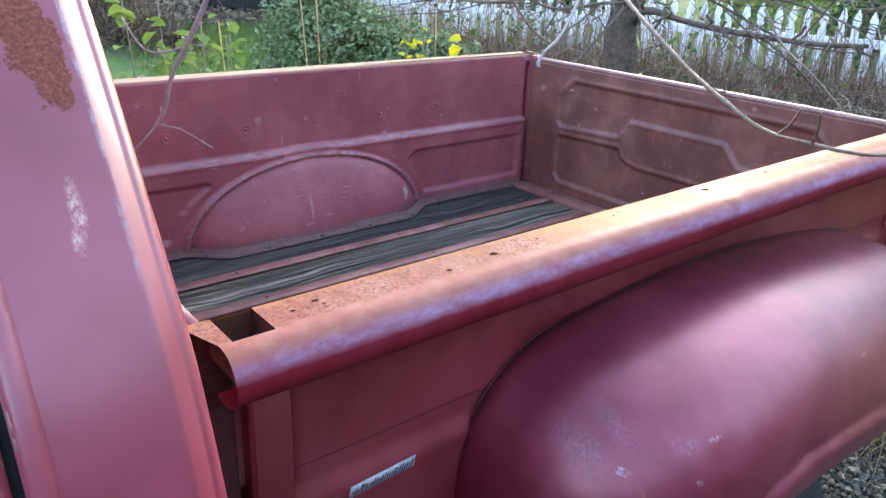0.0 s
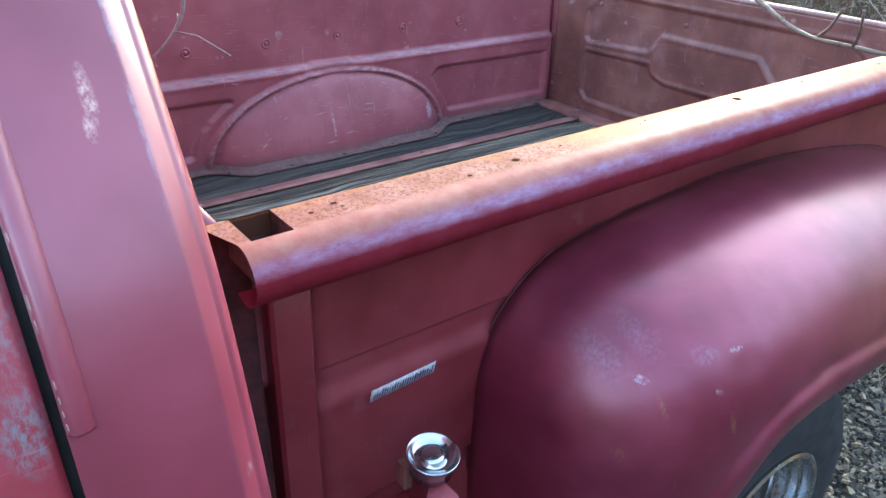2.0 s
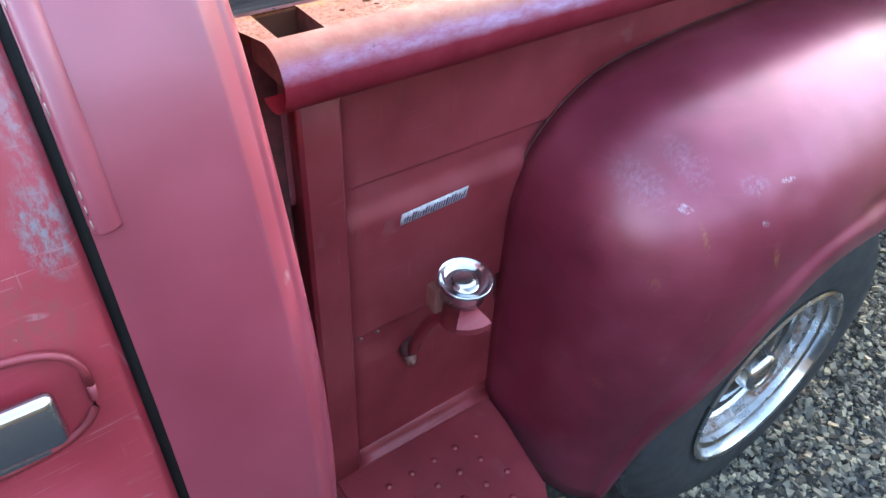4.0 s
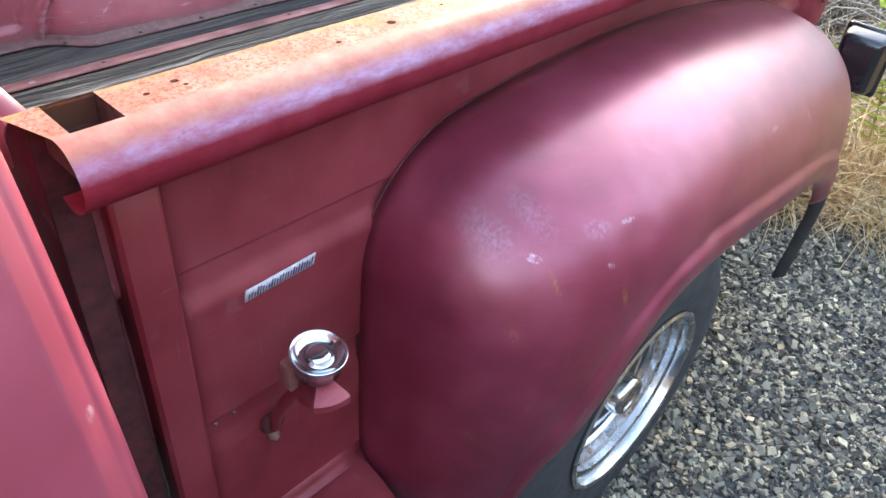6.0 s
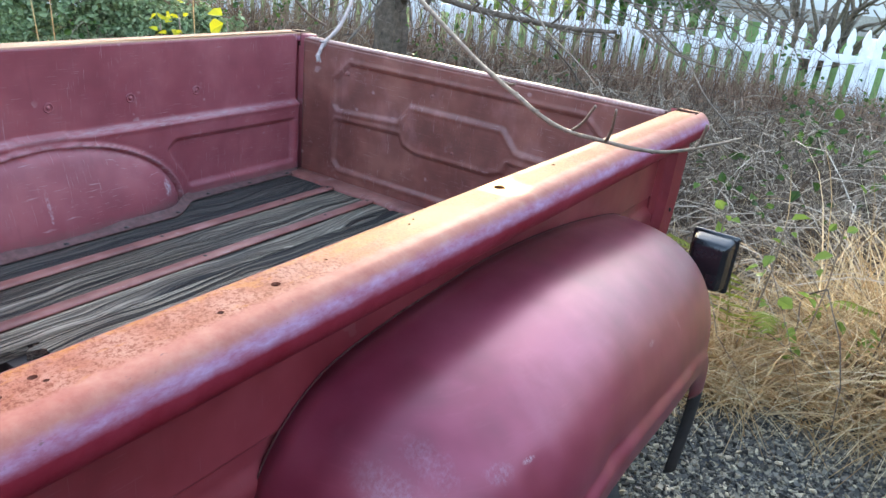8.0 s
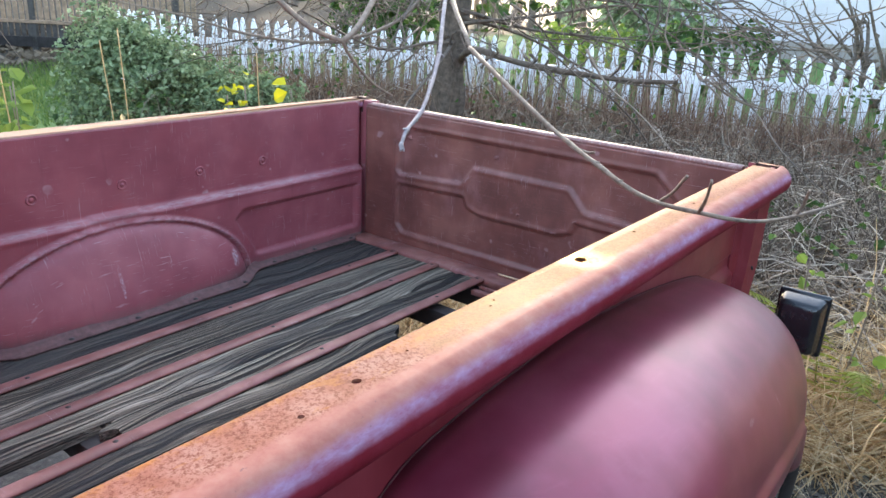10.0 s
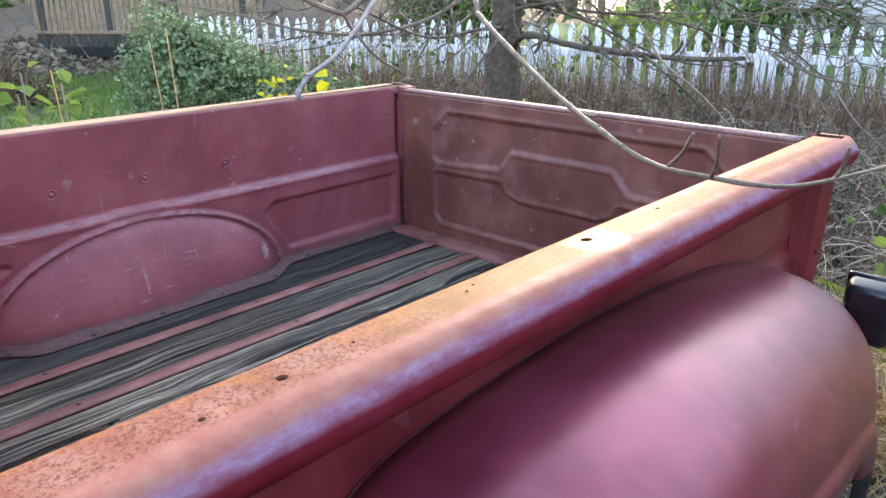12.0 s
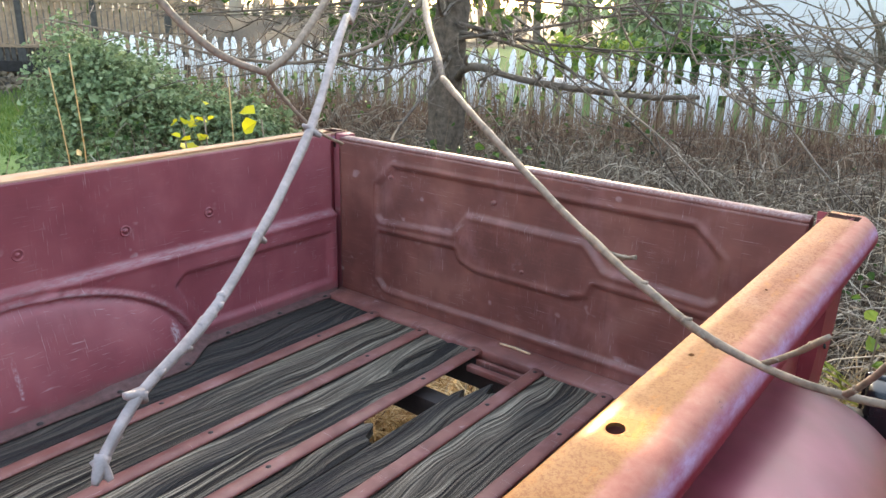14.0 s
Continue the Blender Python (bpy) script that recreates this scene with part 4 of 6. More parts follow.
# ---- running step ----
bm = bmesh.new()
outl = [(0.250, 0.632), (0.250, 0.400), (0.262, 0.386), (0.500, 0.384), (0.530, 0.392), (0.548, 0.420), (0.575, 0.560), (0.583, 0.632)]
top = [bm.verts.new((x, y, 0.408)) for x, y in outl]
bm.faces.new(top)
ext = bmesh.ops.extrude_face_region(bm, geom=bm.faces[:])
for v in ext["geom"]:
    if isinstance(v, bmesh.types.BMVert):
        v.co.z -= 0.045
bmesh.ops.bevel(bm, geom=[e for e in bm.edges if e.verts[0].co.z > 0.40 and e.verts[1].co.z > 0.40], offset=0.006, segments=2, affect="EDGES")
step = sharp(part("running_step", bm, RED, truck, "burgundy pressed step with dimples"))
for ix in range(5):
    for iy in range(4):
        sx, sy = 0.300 + 0.046 * ix + 0.023 * (iy % 2), 0.430 + 0.044 * iy
        v, f = lathe([(0.0, 0.0030), (0.003, 0.0028), (0.0045, 0.0018), (0.006, 0.0)], 10, Matrix.Translation((sx, sy, 0.4085)))
        place("dimple", link_mesh("dimple", v, f, RED), step)
sheet("step_flange", lambda u, x: (x, (0.634, 0.632, 0.622, 0.616)[int(u)], (0.440, 0.420, 0.412, 0.411)[int(u)]), [0, 1, 2, 3], span(0.297, 0.582, 6), RED, truck, 0.002)

# ---- fuel filler ----
axis = Vector((0.02, -0.12, 0.99)).normalized()
cap_at = Vector((0.421, 0.526, 0.858))
filler_m = Matrix.Translation(cap_at) @ axis.to_track_quat("Z", "Y").to_matrix().to_4x4()
filler = place("fuel_filler", link_mesh("fuel_filler", *lathe([(0.023, -0.085), (0.024, -0.034), (0.028, -0.032), (0.028, -0.022)], 28, filler_m), RED), truck, "fuel filler neck with a chrome cap")
place("cap", link_mesh("cap", *lathe([(0.0, 0.0036), (0.010, 0.0034), (0.0145, 0.0026), (0.0165, 0.0008), (0.0178, -0.0040), (0.0205, -0.0052), (0.026, -0.0042), (0.0325, 0.0016), (0.0352, 0.0048), (0.0368, 0.0052), (0.0378, 0.0036), (0.0370, -0.001), (0.0335, -0.012), (0.0315, -0.016), (0.0305, -0.028), (0.026, -0.030)], 48, filler_m), CHROME), filler, "dished chrome fuel cap with a raised centre")
bm = bmesh.new()
ring = []
for k in range(9):
    a_ = radians(-136 + 54 * k / 8)
    ring.append([bm.verts.new((cap_at.x + r_ * math.cos(a_), cap_at.y + r_ * math.sin(a_), cap_at.z + z_)) for r_, z_ in ((0.026, -0.032), (0.048, -0.036), (0.053, -0.040), (0.053, -0.050), (0.048, -0.054), (0.026, -0.054))])
for a_, b_ in zip(ring, ring[1:]):
    for j in range(6):
        bm.faces.new((a_[j], a_[(j + 1) % 6], b_[(j + 1) % 6], b_[j]))
bm.faces.new(ring[0])
bm.faces.new(ring[-1][::-1])
sharp(part("bracket", bm, RED, filler, "chipped red steel lug under the cap"))
pts = spline([(0.425, 0.538, 0.795), (0.416, 0.552, 0.775), (0.408, 0.580, 0.740), (0.408, 0.612, 0.675), (0.410, 0.628, 0.632)], 6)
place("hose", link_mesh("hose", *tube(pts, [0.009] * len(pts), 12), RED), filler, "bent filler pipe")
v, f = lathe([(0.0, 0.010), (0.006, 0.009), (0.0065, 0.004), (0.011, 0.004), (0.011, -0.01)], 8, Matrix.Translation((0.408, 0.627, 0.612)) @ Matrix.Rotation(radians(90), 4, "X"))
place("clamp_bolt", link_mesh("clamp_bolt", v, f, RED_STRIP), filler)

box_part("back_clip", (0.385, 0.402, 0.540, 0.562, 0.800, 0.842), RED_STRIP, filler, 0.003)
# Pipe flange coloured dark red to carry its shade.
v, f = lathe([(0.0, 0.004), (0.017, 0.0035), (0.020, 0.0), (0.020, -0.004)], 20, Matrix.Translation((0.409, 0.629, 0.640)) @ Matrix.Rotation(radians(90), 4, "X"))
place("pipe_flange", link_mesh("pipe_flange", v, f, DARK_RED), filler, "flange where the pipe meets the panel, darkened as in shade")
for xb in (0.327, 0.356):
    v, f = lathe([(0.0, 0.0022), (0.003, 0.0018), (0.0042, -0.002)], 10, Matrix.Translation((xb, side_profile(0.694), 0.694)) @ Matrix.Rotation(radians(90), 4, "X"))
    place("rivet", link_mesh("rivet", v, f, RED_BED), truck)

# ---- sticker with unreadable lettering ----
STICK, INK = plain("silver_sticker", (0.55, 0.52, 0.55), 0.45, var=0.3, scale=150), plain("sticker_ink", (0.085, 0.07, 0.12), 0.5)


def stick_point(u, w, h):
    return (0.388 + 0.111 * u + 0.004 * w, side_profile(0.9) - h, 0.8915 + 0.0185 * w + 0.005 * u)


bm = bmesh.new()
q = [bm.verts.new(stick_point(u, w, 0.0016)) for u, w in ((0, 0), (1, 0), (1, 1), (0, 1))]
bm.faces.new(q)
sticker = thicken(part("sticker", bm, STICK, truck, "small silver lettered strip sticker"), 0.0008)
for k in range(24):
    u0 = 0.035 + k * 0.039
    hh = rng.uniform(0.35, 0.75)
    bm = bmesh.new()
    q = [bm.verts.new(stick_point(u, w, 0.0034)) for u, w in ((u0, 0.15), (u0 + rng.uniform(0.012, 0.026), 0.15), (u0 + 0.026, 0.15 + hh), (u0 + 0.004, 0.15 + hh))]
    bm.faces.new(q)
    part("lettering_bar", bm, INK, sticker)

# ---- tail lamp ----
bm = bmesh.new()
vs = box(bm, 2.088, 2.150, 0.378, 0.500, 0.742, 0.908)
for v in vs:
    if v.co.x < 2.10:
        v.co.y = 0.439 + (v.co.y - 0.439) * 0.80
        v.co.z = 0.825 + (v.co.z - 0.825) * 0.82
bmesh.ops.bevel(bm, geom=bm.edges[:], offset=0.015, segments=5, affect="EDGES", profile=0.5)
lamp = sharp(part("tail_lamp", bm, BLACK, truck, "black plastic tail lamp housing"), 50)
bm = bmesh.new()
box(bm, 2.140, 2.160, 0.374, 0.504, 0.738, 0.912, 0.0095, 4)
sharp(part("lamp_rim", bm, BLACK, lamp), 50)
bm = bmesh.new()
box(bm, 2.157, 2.172, 0.392, 0.486, 0.756, 0.894, 0.007, 3)
sharp(part("lens", bm, plain("red_lens", (0.35, 0.01, 0.012), 0.15), lamp, "red lens"))
box_part("lamp_bracket", (2.08, 2.12, 0.485, 0.61, 0.81, 0.84), STEEL_DARK, lamp)
for yy, zz in ((0.478, 0.820), (0.462, 0.800), (0.445, 0.790)):
    v, f = lathe([(0.0, 0.006), (0.006, 0.005), (0.007, 0.0)], 10, Matrix.Translation((2.084, yy, zz)) @ Matrix.Rotation(radians(-90), 4, "Y"))
    place("lamp_screw", link_mesh("lamp_screw", v, f, CHROME), lamp)

# ---- cab ----
CZ = [0.45, 0.70, 0.90, 1.00, 1.08, 1.18, 1.25, 1.31, 1.38, 1.466, 1.55, 1.65, 1.72]
CY = [0.385, 0.365, 0.357, 0.362, 0.377, 0.405, 0.428, 0.455, 0.502, 0.560, 0.622, 0.70, 0.80]
XB = 0.132


def cab_side(z):
    return interp(z, CZ, CY)


def side_y(z):
    return 0.25 * (cab_side(z - 0.03) + 2 * cab_side(z) + cab_side(z + 0.03)) - 0.022


def cab_point(u, z):
    """u up to 1 along the side, to 2 over the creased corner, to 3 round it, to 4 across the back wall."""
    y = side_y(z)
    if u <= 1:
        return (0.0015 + 0.105 * u, y - 0.004 * math.sin(math.pi * u), z)
    if u <= 2:
        w = u - 1
        return (0.1065 + 0.016 * w, y + 0.010 * w + 0.003 * w * w, z)
    if u <= 3:
        a = (u - 2) * math.pi / 2
        return (0.1225 + 0.0115 * math.sin(a), y + 0.013 + 0.02 * (1 - math.cos(a)), z)
    return (0.134, y + 0.033 + (YC - y - 0.033) * (u - 3), z)


us_c = [0, 0.01, 0.03] + span(0.1, 0.95, 10) + [0.985, 1.0, 1.04] + span(1.15, 2, 6) + span(2, 3, 8)[1:] + span(3, 4, 6)[1:]
sheet("cab_corner", cab_point, us_c, span(0.45, 1.72, 70), CAB, truck, 0.003, "curved burgundy cab corner with worn crease and rust patch", offset=1.0)
sheet("cab_back", lambda u, z: (0.134, YC + (mirror(cab_side(z)) - YC) * u, z), span(0, 1, 4), span(0.45, 1.72, 12), RED, truck, 0.003)
sheet("door_seal", lambda u, z: (0.004 - 0.016 * u, side_y(z) + 0.012 + 0.004 * math.sin(math.pi * u), z), span(0, 1, 4), span(0.45, 1.72, 40), GAP, truck, 0.002, "black rubber door seal")


def door_point(u, z):
    x = -0.0055 - 1.1 * u
    return (x, side_y(z) + 0.007 * smoothstep(0.006, 0.0, u) - 0.010 * math.sin(math.pi * min(1, u * 1.5 + 0.02)), z)


door = sheet("cab_door", door_point, [0, 0.001, 0.003, 0.006, 0.010, 0.02] + span(0.04, 1, 24), span(0.48, 1.70, 70), DOOR_RED, truck, 0.003, "faded burgundy cab door with bare patches", offset=1.0)
# handle: a chrome paddle over a pressed lip
hy = side_y(1.11) - 0.008
bm = bmesh.new()
box(bm, -0.195, -0.053, hy - 0.024, hy - 0.010, 1.110, 1.150, 0.0065, 4)
for v in bm.verts:
    v.co.y -= 0.008 * math.sin(math.pi * min(1, max(0, (-0.053 - v.co.x) / 0.142)))
    v.co.z -= 0.004 * smoothstep(-0.09, -0.053, v.co.x) * (v.co.z < 1.13)
handle = sharp(part("door_handle", bm, CHROME, door, "chrome paddle door handle"), 50)
bm = bmesh.new()
box(bm, -0.20, -0.066, hy - 0.020, hy + 0.010, 1.099, 1.107, 0.003)
sharp(part("handle_lever", bm, CHROME, door))
lip = []
for k in range(40):
    a = 2 * math.pi * k / 40
    cx, cz = math.cos(a), math.sin(a)
    lip.append((-0.125 + 0.093 * math.copysign(abs(cx) ** 0.55, cx), side_y(1.12 + 0.035 * cz) - 0.0055, 1.120 + 0.038 * math.copysign(abs(cz) ** 0.6, cz)))
place("handle_recess", link_mesh("handle_recess", *tube(lip + lip[:1], [0.0032] * 41, 8), RED), door, "pressed rim round the handle")
# drip moulding beside the door gap
mold = [(0.003, 0.004), (0.0035, -0.006), (0.007, -0.010), (0.014, -0.009), (0.019, -0.005), (0.021, 0.002)]
sheet("drip_moulding", lambda u, z: (mold[int(u)][0], side_y(z) + mold[int(u)][1], z), list(range(6)), [1.214, 1.215, 1.218] + span(1.23, 1.72, 20), CAB, truck, 0.0015, "painted drip moulding with chipped rusty edge", offset=1.0)
rg = random.Random(8)
PRIMER = plain("chip_primer", (0.36, 0.24, 0.20), 0.7, var=0.5, scale=120)
zz = 1.217
while zz < 1.50:
    h = rg.uniform(0.004, 0.014)
    w = rg.uniform(0.0008, 0.0022)
    bm = bmesh.new()
    q = [bm.verts.new((0.0028, side_y(zz + a) + b, zz + a)) for a, b in ((0, -0.0075), (h * 0.4, -0.0075 - w * 0.4), (h, -0.0075), (h * 0.6, -0.0075 + w * 2))]
    bm.faces.new(q)
    thicken(part("paint_chip", bm, PRIMER, truck), 0.0012, 0.0)
    zz += h + rg.choice((0.001, 0.003, 0.012, 0.03))
box_part("cab_roof", (-1.1, 0.09, 0.80, mirror(0.80), 1.71, 1.74), RED, truck, 0.01)


# ---- ground ----
FN, FT, FS = Vector((0.942, 0.336, 0)), Vector((-0.336, 0.942, 0)), 8.04     # the fence's normal, run and distance


def terrain(x, y):
    s = 0.942 * x + 0.336 * y
    z = G + 0.10 * smoothstep(3.0, 5.5, s) + 0.45 * smoothstep(8.3, 17.0, s)
    if y > 3:
        z += 0.05 * smoothstep(3, 6, y)
    z += 0.55 * smoothstep(10.5, 13.5, y - 0.2 * x) * smoothstep(30, 20, s)
    z += 0.80 * math.exp(-((x - 2.2) / 1.0) ** 2 - ((y - 9.9) / 1.4) ** 2)
    if 2.9 < s < 30:
        z += 0.05 * noise.noise(Vector((x * 0.9, y * 0.9, 2)))
    return z


def ground_material():
    m, nt, p = material("gravel_soil_and_lawn", 0.9)
    v = coords(nt)
    n1, n2 = noise_tex(nt, v, 55, 6, 0.7), noise_tex(nt, v, 1.3, 5, 0.6)
    gravel = ramp(nt, n1, [(0.3, (0.015, 0.015, 0.017)), (0.5, (0.035, 0.035, 0.037)), (0.7, (0.085, 0.083, 0.078))])
    soil = ramp(nt, noise_tex(nt, v, 18, 6, 0.7), [(0.3, (0.025, 0.018, 0.012)), (0.55, (0.045, 0.033, 0.023)), (0.75, (0.10, 0.075, 0.050))])
    lawn = ramp(nt, noise_tex(nt, v, 25, 6, 0.7), [(0.3, (0.035, 0.075, 0.012)), (0.55, (0.075, 0.15, 0.022)), (0.8, (0.15, 0.20, 0.05))])
    s = maths(nt, "ADD", maths(nt, "MULTIPLY", axis_of(nt, v, 0), 0.942), maths(nt, "MULTIPLY", axis_of(nt, v, 1), 0.336))
    s = maths(nt, "ADD", s, maths(nt, "MULTIPLY", n2, 0.35))
    col = mix(nt, grey(nt, s, 2.82, 2.92), gravel, soil)
    col = mix(nt, maths(nt, "MULTIPLY", grey(nt, s, 8.1, 8.6), grey(nt, axis_of(nt, v, 1), 11.0, 9.5)), col, lawn)
    y = maths(nt, "ADD", axis_of(nt, v, 1), maths(nt, "MULTIPLY", n2, 2.0))
    patch = maths(nt, "MULTIPLY", grey(nt, y, 6.6, 7.4), grey(nt, y, 12.6, 11.4))
    patch = maths(nt, "MULTIPLY", patch, maths(nt, "MAXIMUM", grey(nt, y, 9.4, 8.8), grey(nt, axis_of(nt, v, 0), 2.9, 3.3)))
    col = mix(nt, patch, col, lawn)
    nt.links.new(col, p.inputs["Base Color"])
    bump(nt, p, n1, 0.7, 0.01)
    return m


ground = place("ground", link_mesh("ground", *grid(lambda x, y: (x, y, terrain(x, y)), [-400, -60, -15] + span(-6, 20, 90) + [28, 60, 120, 500], [-400, -60, -15] + span(-6, 22, 90) + [30, 60, 120, 500]), ground_material()))
tagged(ground, "dark gravel giving way to rough soil and lawn", "ground", kind="structure")

# plain timber walls, unseen, added to block low sky and darken the truck's reflections
YARD = plain("dark_wall_boards", (0.085, 0.066, 0.050), 0.9, var=0.3, scale=6, bmp=0.4)
yard = thing("shade_wall_south", (0, -3.6, G), "unseen plain timber wall added to darken the truck's reflections", "wall", kind="structure")
for k in range(36):
    box_part("board", (-9 + 0.5 * k, -8.508 + 0.5 * k, -3.66 + 0.012 * (k % 2), -3.60 + 0.012 * (k % 2), G, G + 3.0), YARD, yard)
west = thing("shade_wall_west", (-7, 3, G), "unseen plain timber wall added to darken the truck's reflections", "wall", kind="structure")
for k in range(36):
    box_part("board", (-7.06 + 0.012 * (k % 2), -7.0 + 0.012 * (k % 2), -3.6 + 0.5 * k, -3.108 + 0.5 * k, G, G + 3.0), YARD, west)

nrng = np.random.RandomState(7)


def stuff(name, verts, faces, mat, label, category, smooth=False):
    me = link_mesh(name, verts, faces, mat, smooth)
    return tagged(place(name, me), label, category, kind="stuff")


def pebbles(n, spots, size):
    """Angular stones: squashed, jittered boxes."""
    base = np.array([(x, y, z) for x in (-1, 1) for y in (-1, 1) for z in (-1, 1)], float) * 0.5
    quads = [(0, 1, 3, 2), (4, 6, 7, 5), (0, 4, 5, 1), (2, 3, 7, 6), (0, 2, 6, 4), (1, 5, 7, 3)]
    verts, faces = [], []
    for k in range(n):
        x, y = spots(k)
        d = size * min(2.0, math.exp(nrng.normal(0, 0.36)))
        sh = base * (1 + nrng.uniform(-0.52, 0.30, (8, 3))) * np.array([d, d * nrng.uniform(0.45, 0.95), d * nrng.uniform(0.28, 0.62)])
        sh[:4] *= nrng.uniform(0.45, 1.0)
        r = np.array(Euler((nrng.uniform(-0.7, 0.7), nrng.uniform(-0.7, 0.7), nrng.uniform(0, 6.28))).to_matrix())
        sh = sh @ r.T + (x, y, terrain(x, y) + d * nrng.uniform(0.0, 0.42))
        b = len(verts)
        verts.extend(sh.tolist())
        faces.extend([tuple(b + i for i in q) for q in quads])
    return verts, faces


STONE = island("gravel_stones", [(0.10, (0.030, 0.027, 0.024)), (0.40, (0.090, 0.081, 0.070)), (0.62, (0.175, 0.154, 0.124)), (0.80, (0.29, 0.243, 0.172)), (0.93, (0.50, 0.41, 0.28))], 0.6, 60)


def near_spot(k):
    while True:
        x, y = nrng.uniform(0.85, 3.15), nrng.uniform(-1.25, 0.95)
        if 0.942 * x + 0.336 * y + 0.12 * noise.noise(Vector((x * 3, y * 3, 0))) < 2.63 and not (1.0 < x < 1.15 and y > 0.36):
            return x, y


stuff("gravel", *pebbles(56000, near_spot, 0.0132), STONE, "angular dark grey gravel with paler chips", "gravel")
stuff("scattered_gravel", *pebbles(4000, lambda k: (nrng.uniform(-0.6, 2.7), nrng.uniform(-2.2, 2.3)), 0.012), STONE, "sparser angular gravel under and beside the truck", "gravel")

# ---- vegetation helpers ----


def ribbons(n, base, length, width, lean, droop, seg=3, face=None):
    """Thin bent blades. base(k) gives the foot; the rest are ranges."""
    verts, faces = [], []
    for k in range(n):
        p = Vector(base(k))
        ln, w = nrng.uniform(*length), nrng.uniform(*width)
        az = nrng.uniform(0, 6.283)
        tilt = nrng.uniform(*lean)
        d = Vector((math.cos(az) * math.sin(tilt), math.sin(az) * math.sin(tilt), math.cos(tilt)))
        az2 = nrng.uniform(0, 6.283)
        side = d.cross(Vector((math.cos(az2), math.sin(az2), 0.3))).normalized()
        bend = nrng.uniform(*droop)
        b = len(verts)
        for i in range(seg + 1):
            t = i / seg
            ww = w * (1 - 0.85 * t)
            verts.append(p - side * ww)
            verts.append(p + side * ww)
            d = (d + Vector((nrng.normal(0, 0.10), nrng.normal(0, 0.10), -bend / seg))).normalized()
            p = p + d * (ln / seg)
        for i in range(seg):
            a = b + 2 * i
            faces.append((a, a + 1, a + 3, a + 2))
    return verts, faces


def leaves(spots, size, up=0.5):
    """Folded leaves of six points at spots [(point, outward)]."""
    verts, faces = [], []
    for p, out in spots:
        s = size * math.exp(nrng.normal(0, 0.3))
        nrm = (Vector(out) * nrng.uniform(0.4, 1.2) + Vector(nrng.normal(0, 0.6, 3)) + Vector((0, 0, up))).normalized()
        ax = nrm.cross(Vector(nrng.normal(0, 1, 3))).normalized()
        bx = nrm.cross(ax)
        p = Vector(p)
        b = len(verts)
        fold = nrm * (0.22 * s)
        verts += [p, p + ax * (0.35 * s) + bx * (0.42 * s) + fold, p + ax * (0.8 * s) + bx * (0.30 * s) + fold, p + ax * (1.15 * s), p + ax * (0.8 * s) - bx * (0.30 * s) + fold, p + ax * (0.35 * s) - bx * (0.42 * s) + fold]
        faces += [(b, b + 1, b + 2, b + 3), (b, b + 3, b + 4, b + 5)]
    return verts, faces


def canes(n, base, span_, rise, radius, seg=7):
    verts, faces = [], []
    for k in range(n):
        p = Vector(base(k))
        az = nrng.uniform(0, 6.283)
        ln, hi = nrng.uniform(*span_), nrng.uniform(*rise)
        q = p + Vector((math.cos(az) * ln, math.sin(az) * ln, nrng.uniform(-0.1, 0.25)))
        mid = (p + q) / 2 + Vector((nrng.normal(0, 0.15), nrng.normal(0, 0.15), hi))
        pts = [(1 - t) ** 2 * p + 2 * t * (1 - t) * mid + t * t * q + Vector(nrng.normal(0, 0.012, 3)) for t in span(0, 1, seg)]
        r = nrng.uniform(*radius)
        v, f = tube(pts, [r * (1 - 0.7 * i / seg) for i in range(seg + 1)], 4)
        b = len(verts)
        verts += v
        faces += [tuple(b + i for i in q_) for q_ in f]
    return verts, faces


def bank_spot(s0, s1, r0, r1, z=0.0):
    s, r = nrng.uniform(s0, s1), nrng.uniform(r0, r1)
    p = FN * s + FT * r
    return (p.x, p.y, terrain(p.x, p.y) + z)


STRAW = island("dry_straw", [(0.05, (0.22, 0.125, 0.062)), (0.3, (0.50, 0.33, 0.17)), (0.62, (0.72, 0.54, 0.32)), (0.92, (0.88, 0.76, 0.54))], 0.7, trans=0.6)
DEAD = island("dead_stems", [(0.05, (0.040, 0.026, 0.019)), (0.5, (0.105, 0.070, 0.048)), (0.9, (0.26, 0.185, 0.13))], 0.8)
REDBROWN = island("reddish_dead_stems", [(0.05, (0.095, 0.050, 0.034)), (0.5, (0.23, 0.135, 0.092)), (0.9, (0.42, 0.29, 0.21))], 0.8, trans=0.15)
# Haze over the distant trees is put into this pale bark colour.
HAZY = island("hazed_winter_bark", [(0.05, (0.15, 0.115, 0.092)), (0.5, (0.31, 0.25, 0.205)), (0.9, (0.50, 0.41, 0.34))], 0.9)
LAWN = island("lawn_blades", [(0.05, (0.055, 0.105, 0.025)), (0.6, (0.12, 0.19, 0.045)), (0.95, (0.24, 0.27, 0.08))], 0.6, trans=0.3)
CANE = island("grey_brown_canes", [(0.05, (0.050, 0.036, 0.028)), (0.5, (0.20, 0.155, 0.12)), (0.92, (0.56, 0.46, 0.36))], 0.75)
PALE_CANE = island("pale_dry_canes", [(0.05, (0.28, 0.22, 0.17)), (0.5, (0.48, 0.40, 0.32)), (0.9, (0.66, 0.57, 0.46))], 0.75)
LEAF = island("bramble_leaf", [(0.05, (0.022, 0.045, 0.014)), (0.5, (0.050, 0.098, 0.026)), (0.85, (0.10, 0.17, 0.040)), (0.97, (0.22, 0.24, 0.05))], 0.5, trans=0.4)
